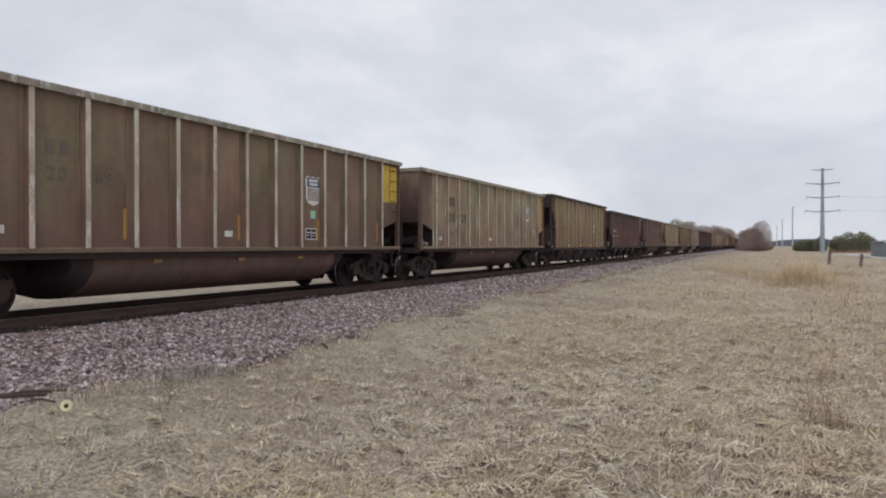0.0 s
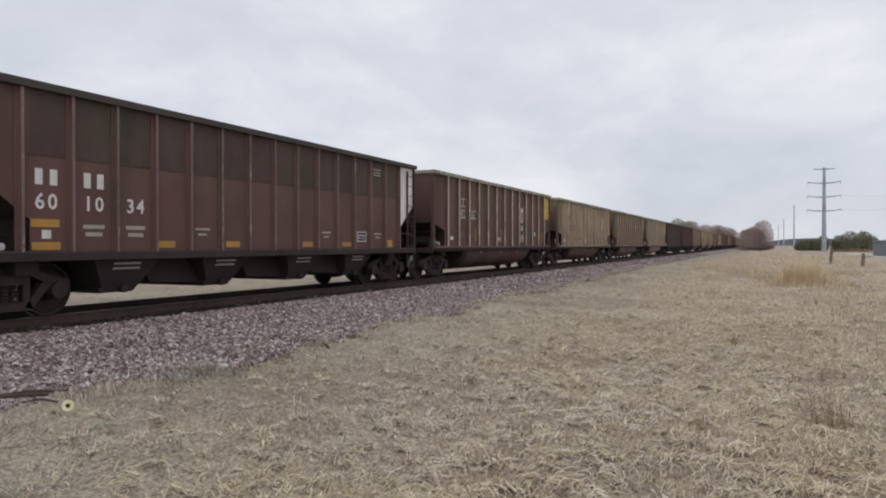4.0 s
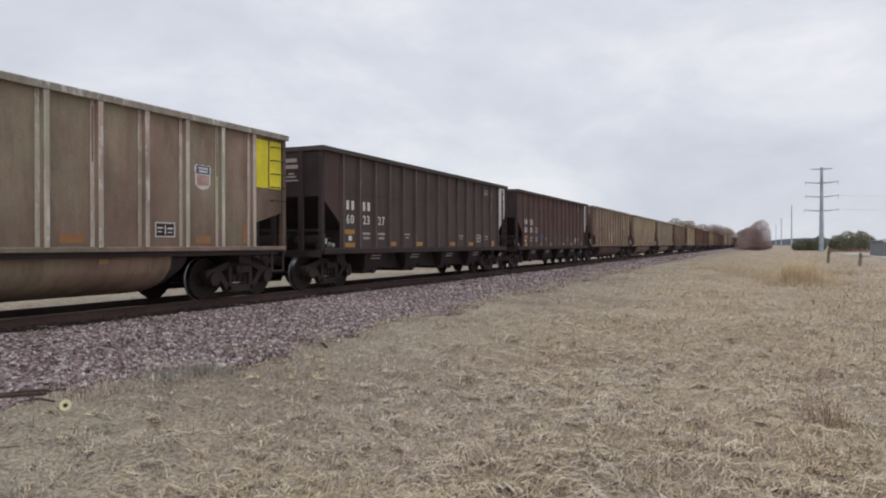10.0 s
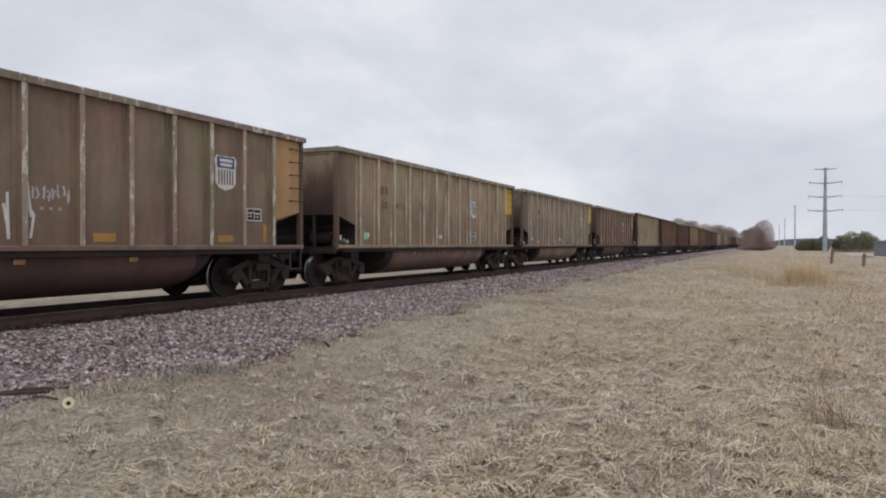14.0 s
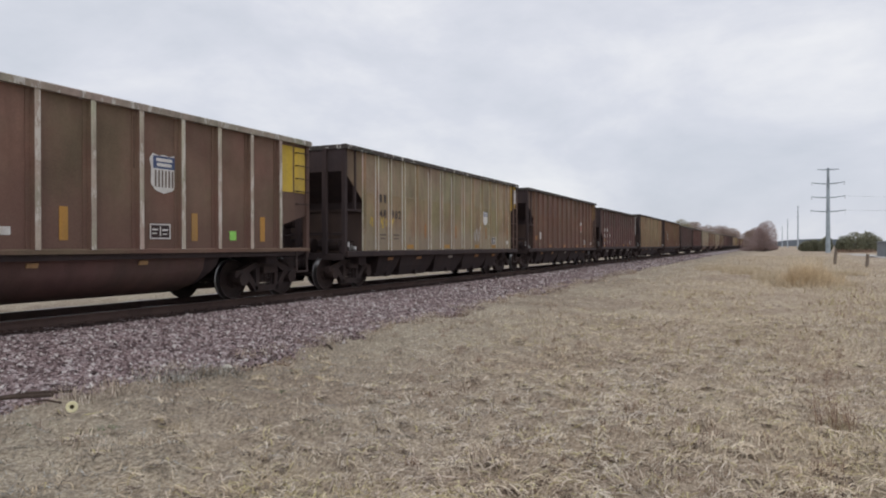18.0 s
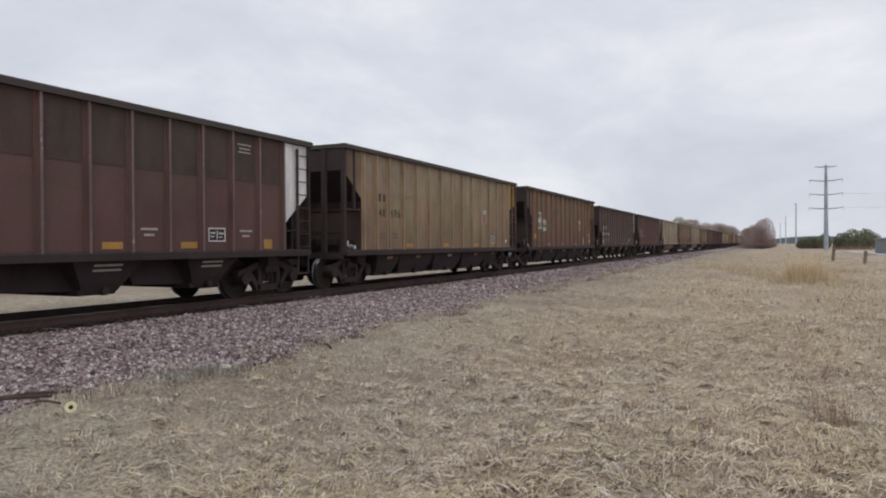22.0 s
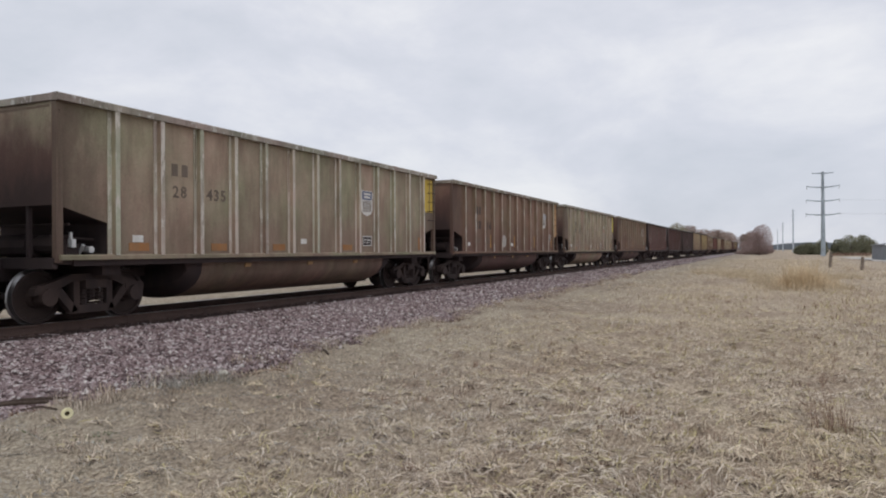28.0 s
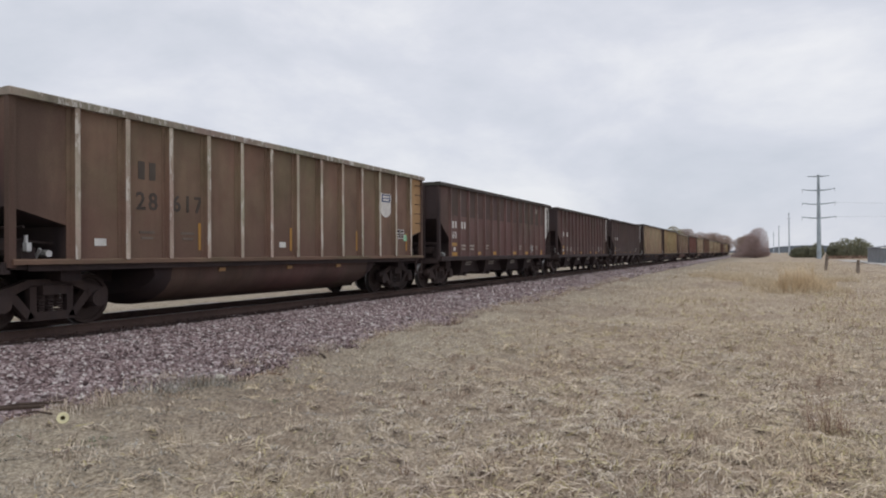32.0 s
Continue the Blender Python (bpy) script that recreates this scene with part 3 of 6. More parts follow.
# ---- the train: rotary-dump coal gondolas and open hoppers ----
# In a wagon's own space z = 0 is the rail head, +x the side that faces the meadow, +y the trailing end.
SHARED = {}


def shared(key, make):
    if key not in SHARED:
        SHARED[key] = make()
    return SHARED[key]


KINDS = {
    # length, half width over sheet, sill, top, ribs, spacing, cut-out depth, inner and outer height of the cut-out
    "gondola": dict(L=14.44, shift=0.085, w=1.50, sill=1.15, top=3.82, ribs=6, step=1.03, cut=1.02, zin=0.58, zout=0.86),
    "old_gondola": dict(L=14.44, shift=-0.04, w=1.50, sill=1.15, top=3.82, ribs=6, step=1.013, cut=1.02, zin=0.58, zout=0.86),
    "hopper": dict(L=14.42, shift=-0.05, w=1.50, sill=1.08, top=3.80, ribs=7, step=0.885, cut=1.13, zin=0.55, zout=1.42, seam=2.68),
    "tall_hopper": dict(L=14.36, shift=0.0, w=1.50, sill=1.04, top=3.99, ribs=7, step=0.88, cut=1.02, zin=1.45, zout=2.25, seam=2.78),
}


TALL_RIBS = (0.0, 0.96, 1.92, 2.87, 3.80, 4.68, 5.46, 6.18)


def rib_y(k, i):
    """Where rib i stands along the side; a tall hopper's bays narrow towards the ends."""
    if k is KINDS["tall_hopper"]:
        return math.copysign(TALL_RIBS[min(7, abs(i))], i) if i else 0.0
    return i * k["step"] + k["shift"]


def bay(k, i):
    """The middle of the bay between ribs i and i + 1."""
    return (rib_y(k, i) + rib_y(k, i + 1)) / 2


def side_panel(k):
    e, c, s, t = k["L"] / 2, k["L"] / 2 - k["cut"], k["sill"], k["top"]
    # set as strips so that the long face stays flat; the upper sheet of a hopper is a plate of its own
    g = Geo()
    m = k.get("seam", t)
    g.prism([(-c, s), (c, s), (c, m), (-c, m)], "x", -0.012, 0.012)
    if m < t:
        g.prism([(-c, m), (c, m), (c, t), (-c, t)], "x", -0.012, 0.012, 1)
    g.prism([(c, s + k["zin"]), (e, s + k["zout"]), (e, t), (c, t)], "x", -0.012, 0.012)
    g.prism([(-e, s + k["zout"]), (-c, s + k["zin"]), (-c, t), (-e, t)], "x", -0.012, 0.012)
    return g.mesh("side_panel")


def end_panel(k):
    """The upright end sheet of the +y end."""
    e, s, t, w = k["L"] / 2, k["sill"], k["top"], k["w"]
    return Geo().box(-w + 0.02, w - 0.02, e - 0.03, e, s + k["zout"], t).mesh("end_panel")


def slope_sheet(k):
    e, s, w = k["L"] / 2, k["sill"], k["w"]
    c = e - k["cut"]
    o = [(e - 0.02, s + k["zout"]), (c, s + k["zin"]), (c, s), (c - 0.03, s), (c - 0.03, s + k["zin"] + 0.02), (e - 0.02, s + k["zout"] + 0.04)]
    return Geo().prism(o, "x", -w + 0.02, w - 0.02).mesh("slope_sheet")


def rib(k, deep=0.1, wide=0.13, flange=0.085):
    s, t = k["sill"] + 0.02, k["top"] - 0.02
    h = wide / 2
    o = [(0, -h - flange), (0.016, -h - flange), (0.016, -h), (deep, -h + 0.015), (deep, h - 0.015), (0.014, h), (0.014, h + 0.04), (0, h + 0.04)]
    me = Geo().prism(o, "z", s, t).mesh("rib")
    for p in me.polygons:
        p.material_index = 0 if p.center.x > deep - 0.012 else 2 if p.normal.x > 0.9 and p.center.y < -h else 1
    return me


def top_chord(k):
    e, t, w = k["L"] / 2, k["top"], k["w"]
    g = Geo()
    for s in (-1, 1):
        x0, x1 = sorted((s * (w - 0.04), s * (w + 0.13)))
        g.prism([(x0, t - 0.09), (x1, t - 0.09), (x1, t + 0.02), (x1 - 0.03 if s > 0 else x1, t + 0.04), (x0 if s > 0 else x0 + 0.03, t + 0.04), (x0, t + 0.02)], "y", -e - 0.05, e + 0.05)
        y0, y1 = sorted((s * (e - 0.06), s * (e + 0.045)))
        g.box(-w + 0.05, w - 0.05, y0, y1, t - 0.08, t + 0.035)
    return g.mesh("top_chord")


def side_sill(k):
    e, s, w = k["L"] / 2, k["sill"], k["w"]
    if k["top"] == 3.82:
        return Geo().prism([(w - 0.02, s - 0.055), (w + 0.10, s - 0.055), (w + 0.10, s + 0.01), (w + 0.07, s + 0.035), (w + 0.016, s + 0.035), (w - 0.02, s + 0.02)], "y", -e + 0.02, e - 0.02).mesh("side_sill")
    g = Geo().prism([(w - 0.02, s - 0.11), (w + 0.11, s - 0.11), (w + 0.11, s + 0.02), (w + 0.08, s + 0.05), (w + 0.016, s + 0.05), (w - 0.02, s + 0.02)], "y", -e + 0.02, e - 0.02)
    return g.mesh("side_sill")


def centre_sill(k):
    e, s = k["L"] / 2, k["sill"]
    g = Geo().box(-0.22, 0.22, -e - 0.1, e + 0.1, s - 0.42, s - 0.04)
    for yy in (-e + 1.2, e - 1.2):
        g.box(-1.35, 1.35, yy - 0.2, yy + 0.2, s - 0.34, s - 0.04)
    g.box(-1.45, 1.45, -e + 1.1, e - 1.1, s - 0.035, s)
    return g.mesh("centre_sill")


def end_deck(k):
    e, s, w = k["L"] / 2, k["sill"], k["w"]
    g = Geo().box(-w, w, e - k["cut"], e + 0.03, s - 0.13, s - 0.02)
    g.box(-w, w, e - 0.02, e + 0.07, s - 0.2, s - 0.02)
    return g.mesh("end_deck")


def tub():
    """The rounded belly between the trucks."""
    g = Geo()
    n = 12
    ring = [(1.42 * math.sin(a), -0.86 * max(0.0, math.cos(a)) ** 0.75) for a in np.linspace(-math.pi / 2, math.pi / 2, n)]
    ys = [(-4.25, 0.30), (-4.2, 0.72), (-4.0, 0.93), (-3.8, 1.0), (3.8, 1.0), (4.0, 0.93), (4.2, 0.72), (4.25, 0.30)]
    vs, fs = [], []
    for y, kz in ys:
        vs += [(x * 0.985, y, 1.08 + z * kz) for x, z in ring]
    for j in range(len(ys) - 1):
        fs += [(j * n + i, j * n + i + 1, (j + 1) * n + i + 1, (j + 1) * n + i) for i in range(n - 1)]
    fs += [tuple(range(n)), tuple(range((len(ys) - 1) * n, len(ys) * n))]
    me = g.add(vs, fs).mesh("tub", True)
    # the tub's ends take the slope sheets' black, its sides the wagon's tub colour
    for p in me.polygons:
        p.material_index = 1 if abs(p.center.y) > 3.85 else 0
    return me


def pocket(k, small=False):
    """One discharge hopper: wide at the sill, narrow at the gates."""
    s = k["sill"] - 0.1
    g = Geo()
    vs = []
    levels = ((s, 1.42, 0.74), (s - 0.40, 1.25, 0.48), (s - 0.63, 1.12, 0.33))
    if k is KINDS["tall_hopper"]:
        levels = ((s, 1.40, 1.24), (s - 0.36, 1.27, 1.14), (s - 0.66, 1.12, 0.92)) if not small else ((s, 1.40, 0.72), (s - 0.34, 1.27, 0.62), (s - 0.66, 1.12, 0.46))
    for z, hx, hy in levels:
        vs += [(-hx, -hy, z), (hx, -hy, z), (hx, hy, z), (-hx, hy, z)]
    fs = [(i + 4 * j, (i + 1) % 4 + 4 * j, (i + 1) % 4 + 4 * j + 4, i + 4 * j + 4) for j in (0, 1) for i in range(4)] + [(8, 9, 10, 11)]
    g.add(vs, fs)
    hy = levels[2][2]
    g.box(-1.16, 1.16, -hy - 0.11, -hy - 0.01, levels[2][0], levels[2][0] + 0.1)
    g.tube((1.12, 0.05, levels[2][0] + 0.07), (1.26, 0.05, levels[2][0] + 0.07), 0.08)
    return g.mesh("pocket")


def corner_post(k):
    e, s, w = k["L"] / 2, k["sill"], k["w"]
    return Geo().prism([(w - 0.06, e - 0.09), (w + 0.05, e - 0.09), (w + 0.05, e + 0.03), (w - 0.06, e + 0.03)], "z", s - 0.1, k["top"] - 0.08).mesh("corner_post")


def end_post(k):
    e = k["L"] / 2
    if k["top"] == 3.82:
        return Geo().box(-0.035, 0.035, e - 0.09, e - 0.02, k["sill"] - 0.05, k["sill"] + k["zout"] + 0.02).mesh("end_post")
    return Geo().box(-0.07, 0.07, e, e + 0.09, k["sill"] - 0.05, k["top"] - 0.06).mesh("end_post")


def ladder(k, z0, z1, width=0.46, rungs=4, stile=True):
    g = Geo()
    e, w = k["L"] / 2, k["w"]
    ya, yb = e - 0.06, e - 0.06 - width
    if stile:
        for yy in (ya, yb):
            g.box(w + 0.055, w + 0.095, yy - 0.028, yy + 0.028, z0, z1)
    for i in range(rungs):
        z = z0 + (z1 - z0) * (i + 0.5) / rungs
        g.tube((w + 0.10, ya, z), (w + 0.10, yb, z), 0.013, n=6)
        for yy in (ya, yb):
            g.tube((w + 0.02, yy, z), (w + 0.10, yy, z), 0.013, n=6)
    return g.mesh("ladder")


def stirrup(k):
    e, w, s = k["L"] / 2, k["w"], k["sill"]
    g = Geo()
    for yy in (e - 0.08, e - 0.5):
        g.box(w + 0.03, w + 0.06, yy - 0.025, yy + 0.025, s - 0.55, s - 0.05)
    g.box(w + 0.02, w + 0.07, e - 0.52, e - 0.06, s - 0.57, s - 0.53)
    return g.mesh("step")


def coupler(k):
    e, s = k["L"] / 2, k["sill"]
    g = Geo()
    g.box(-0.09, 0.09, e + 0.05, e + 0.55, s - 0.36, s - 0.2)
    g.prism([(-0.17, e + 0.5), (0.14, e + 0.5), (0.20, e + 0.68), (0.11, e + 0.79), (0.03, e + 0.70), (-0.06, e + 0.80), (-0.17, e + 0.72)], "z", s - 0.43, s - 0.13)
    g.tube((0.35, e + 0.05, s - 0.25), (0.25, e + 0.6, s - 0.62), 0.03, n=6)
    return g.mesh("coupler")


def brake_gear(k):
    """Cylinder, reservoir, valve and rods on the leading deck."""
    e, s = k["L"] / 2, k["sill"]
    g = Geo()
    g.tube((0.35, -e + 0.55, s + 0.22), (1.05, -e + 0.55, s + 0.22), 0.17, n=10)
    g.tube((-0.9, -e + 0.6, s + 0.2), (0.1, -e + 0.6, s + 0.2), 0.2, n=10)
    g.box(1.1, 1.28, -e + 0.35, -e + 0.6, s, s + 0.22)
    g.tube((1.2, -e + 0.1, s + 0.35), (1.2, -e + 0.95, s + 0.3), 0.02, n=6)
    g.tube((-1.3, -e + 0.3, s + 0.55), (1.42, -e + 0.3, s + 0.55), 0.022, n=6)
    return g.mesh("brake_gear")


def brake_valve(k):
    e, s = k["L"] / 2, k["sill"]
    g = Geo().tube((1.22, -e + 0.75, s + 0.12), (1.40, -e + 0.75, s + 0.12), 0.06, n=10).tube((1.25, -e + 0.62, s + 0.05), (1.36, -e + 0.62, s + 0.2), 0.03, n=8)
    return g.mesh("brake_valve")


def truck_mesh():
    """Two cast side frames with windows, bearing caps and springs, and the bolster between them."""
    g = Geo()
    for sx in (-1, 1):
        a, b = sorted((sx * 0.93, sx * 1.08))
        for o in ([(-1.12, 0.50), (-0.66, 0.60), (-0.40, 0.72), (0.40, 0.72), (0.66, 0.60), (1.12, 0.50), (1.12, 0.62), (0.72, 0.74), (0.42, 0.84), (-0.42, 0.84), (-0.72, 0.74), (-1.12, 0.62)],
                  [(-0.78, 0.56), (-0.62, 0.60), (-0.30, 0.20), (-0.44, 0.17)],
                  [(0.62, 0.60), (0.78, 0.56), (0.44, 0.17), (0.30, 0.20)],
                  [(-0.46, 0.15), (0.46, 0.15), (0.40, 0.29), (-0.40, 0.29)],
                  [(-0.40, 0.29), (-0.28, 0.29), (-0.28, 0.74), (-0.40, 0.74)],
                  [(0.28, 0.29), (0.40, 0.29), (0.40, 0.74), (0.28, 0.74)]):
            g.prism(o, "x", a, b)
        for yy in (-0.89, 0.89):
            g.tube((sx * 0.90, yy, 0.46), (sx * 1.15, yy, 0.46), 0.15, n=12)
            g.box(min(sx * 0.92, sx * 1.09), max(sx * 0.92, sx * 1.09), yy - 0.2, yy + 0.2, 0.52, 0.66)
        for i in (-1, 0, 1):
            for j in range(5):
                g.tube((sx * 1.0, i * 0.17, 0.30 + 0.055 * j), (sx * 1.0, i * 0.17, 0.335 + 0.055 * j), 0.075, n=8)
        g.box(min(sx * 0.9, sx * 1.16), max(sx * 0.9, sx * 1.16), -0.22, 0.22, 0.58, 0.74)
    g.box(-1.0, 1.0, -0.17, 0.17, 0.46, 0.72)
    g.tube((0, 0, 0.7), (0, 0, 0.78), 0.2, n=12)
    for yy in (-0.42, 0.42):
        g.box(-0.9, 0.9, yy - 0.05, yy + 0.05, 0.34, 0.44)
    return g.mesh("truck", True)


def wheelset_mesh():
    g = Geo()
    g.tube((-1.0, 0, 0), (1.0, 0, 0), 0.075, n=10)
    prof = [(-0.068, 0.30), (-0.068, 0.487), (-0.045, 0.492), (-0.036, 0.462), (0.068, 0.452), (0.068, 0.395), (0.03, 0.375), (0.015, 0.19), (0.08, 0.15), (0.08, 0.07), (-0.06, 0.07), (-0.05, 0.17), (-0.03, 0.3)]
    n = 28
    for sx in (-1, 1):
        vs, fs, ms = [], [], []
        for i in range(n):
            a = 2 * math.pi * i / n
            vs += [(sx * (0.7535 + u), r * math.cos(a), r * math.sin(a)) for u, r in prof]
        m = len(prof)
        for i in range(n):
            for j in range(m):
                k2 = (j + 1) % m
                fs.append((i * m + j, i * m + k2, ((i + 1) % n) * m + k2, ((i + 1) % n) * m + j))
                ms.append(1 if j in (2, 3) else 0)
        k0 = len(g.v)
        g.v += vs
        g.f += [tuple(t + k0 for t in f) for f in fs]
        g.m += ms
    return g.mesh("wheelset", True)


def flat(w, h):
    return Geo().box(0, 0.008, -w / 2, w / 2, -h / 2, h / 2).mesh("marking")


def plate_on(parent, name, k, y, z, w, h, mat, label="", lift=0.0):
    """A thin painted or riveted plate on the meadow side, its middle at y, z."""
    me = shared(("flat", round(w, 3), round(h, 3)), lambda: flat(w, h))
    return part(name, me, M[mat], parent, label, (k["w"] + 0.013 + lift, y, z))


def lettering(parent, name, text, k, y, z, size, mat, label="", lift=0.0):
    """Stencilled digits, each a plate of its own."""
    for i, ch in enumerate(text):
        digit(parent, name, ch, k, y + (i - (len(text) - 1) / 2) * 0.62 * size, z, size, mat, label, lift)


def digit(parent, name, text, k, y, z, size, mat, label, lift):
    def make():
        cu = bpy.data.curves.new("letters", "FONT")
        cu.body, cu.size, cu.resolution_u, cu.extrude = text, 1.0, 2, 0.006
        cu.align_x, cu.align_y = "CENTER", "CENTER"
        cu.offset = 0.012
        tmp = new("letters", cu)
        me = bpy.data.meshes.new_from_object(tmp)
        bm = bmesh.new()
        bm.from_mesh(me)
        bmesh.ops.remove_doubles(bm, verts=bm.verts, dist=0.0005)
        bm.to_mesh(me)
        bm.free()
        bpy.data.objects.remove(tmp)
        bpy.data.curves.remove(cu)
        return me
    me = shared(("text", text), make)
    m = pose(k["w"] + 0.016 + lift, y, z, 90, 0, 90)
    return part(name, me, M[mat], parent, label, m @ Matrix.Diagonal((size, size, 1, 1)))


def strokes(parent, k, y, z, w, h, n, mat, seed, label, thick=0.035):
    """A sprayed tag: n looping letters, each one bent ribbon."""
    r = random.Random(seed)
    for i in range(n):
        u0 = -w / 2 + w * i / n
        pts = [Vector((u0 + r.uniform(-0.1, 0.25) * w / n * 2, r.uniform(-h / 2, h / 2))) for _ in range(5)]
        vs, half = [], thick / 2 * r.uniform(0.7, 1.2)
        for q, p in enumerate(pts):
            t = pts[min(q + 1, 4)] - pts[max(q - 1, 0)]
            side = Vector((-t.y, t.x)).normalized() * half
            vs += [(0, p.x + side.x, p.y + side.y), (0, p.x - side.x, p.y - side.y), (0.003 + 0.0006 * q, p.x + side.x, p.y + side.y), (0.003 + 0.0006 * q, p.x - side.x, p.y - side.y)]
        fs = [(0, 1, 3, 2), (16, 17, 19, 18)]
        for q in range(4):
            a, b = 4 * q, 4 * q + 4
            fs += [(a + 2, a + 3, b + 3, b + 2), (a, a + 1, b + 1, b), (a, a + 2, b + 2, b), (a + 1, a + 3, b + 3, b + 1)]
        part("graffiti", Geo().add(vs, fs), M[mat], parent, label, (k["w"] + 0.014 + 0.0004 * i, y, z))


def shield(parent, k, y, z, s, style):
    """The railway's shield, in plain shapes."""
    o = [(-0.30, 0.25), (-0.23, 0.36), (-0.11, 0.325), (0, 0.35), (0.11, 0.325), (0.23, 0.36), (0.30, 0.25), (0.265, 0.10), (0.27, -0.20), (0.18, -0.31), (0, -0.37), (-0.18, -0.31), (-0.27, -0.20), (-0.265, 0.10)]
    me = shared(("shield", s), lambda: Geo().prism([(u * s * 1.12, v * s) for u, v in o], "x", 0, 0.008).mesh("shield"))
    base = {"clean": "chalk", "fresh": "chalk", "faded": "dim", "red": "dim", "white": "chalk"}[style]
    sh = part("shield", me, M[base], parent, "shield-shaped company emblem, weathered", (k["w"] + 0.013, y, z))
    band = shared(("band", s), lambda: Geo().box(0, 0.005, -0.255 * s, 0.255 * s, 0.09 * s, 0.32 * s).mesh("band"))
    part("band", band, M["blue" if style in ("clean", "white", "fresh") else "ghost"], sh, "", (0.0085, 0, 0))
    bars = shared(("bars", s), lambda: Geo().box(0, 0.004, -0.19 * s, 0.19 * s, 0.22 * s, 0.28 * s).box(0, 0.004, -0.17 * s, 0.17 * s, 0.13 * s, 0.19 * s).mesh("bars"))
    part("bars", bars, M["chalk"], sh, "", (0.0135, 0, 0))
    if style == "red":
        inset = shared(("inset", s), lambda: Geo().prism([(-0.235 * s, 0.07 * s), (-0.235 * s, -0.19 * s), (-0.15 * s, -0.28 * s), (0, -0.33 * s), (0.15 * s, -0.28 * s), (0.235 * s, -0.19 * s), (0.235 * s, 0.07 * s)], "x", 0, 0.004).mesh("inset"))
        part("inset", inset, M["brick_red"], sh, "", (0.0085, 0, 0))
    if style in ("clean", "faded", "fresh"):
        for i in range(6):
            u = (-0.2 + 0.08 * i) * s
            me = shared(("stripe", s), lambda: Geo().box(0, 0.004, -0.019 * s, 0.019 * s, -0.25 * s, 0.06 * s).mesh("stripe"))
            part("stripe", me, M["red" if style in ("faded", "fresh") else "ghost"], sh, "", (0.0085, u, 0))
    return sh


TRUCKS, WHEELS, CARS = [], [], []


def running_gear(car, k):
    tm, wm = shared("truck", truck_mesh), shared("wheelset", wheelset_mesh)
    for y in (-6.18, 6.18):
        tr = part("truck", tm, M["iron"], car, "dusty cast-iron two-axle truck", (0, y, 0))
        for s in (-1, 1):
            wh = part("wheelset", wm, [M["wheel"], M["tread"]], tr, "rusty wheelset with polished treads", (0, 0.89 * s, 0.457))
            WHEELS.append((s, wh))


PAINT = {}
# reflectors that sit elsewhere than on most wagons, along the side
STRIPS = {12: (-4.6, -1.5, 0.6, 3.6), 13: (-5.57, -3.24, -1.4, 0.47, 3.38, 5.48), 21: (-5.55, -3.45, -1.42, 1.6)}


def paint(name, c, wear=0.5, grime=GRIME, chips=None, flake_at=0.56, bloom=0.2, zones=()):
    if name not in PAINT:
        c = (c[0] * 1.13, c[1] * 1.07, c[2] * 1.03) if c[0] > 0.23 else (c[0] * 1.14, c[1] * 1.05, c[2] * 1.08)
        PAINT[name] = weathered(name, c, grime, wear, chips=chips, flake_at=flake_at, bloom=bloom, zones=zones)
    return PAINT[name]


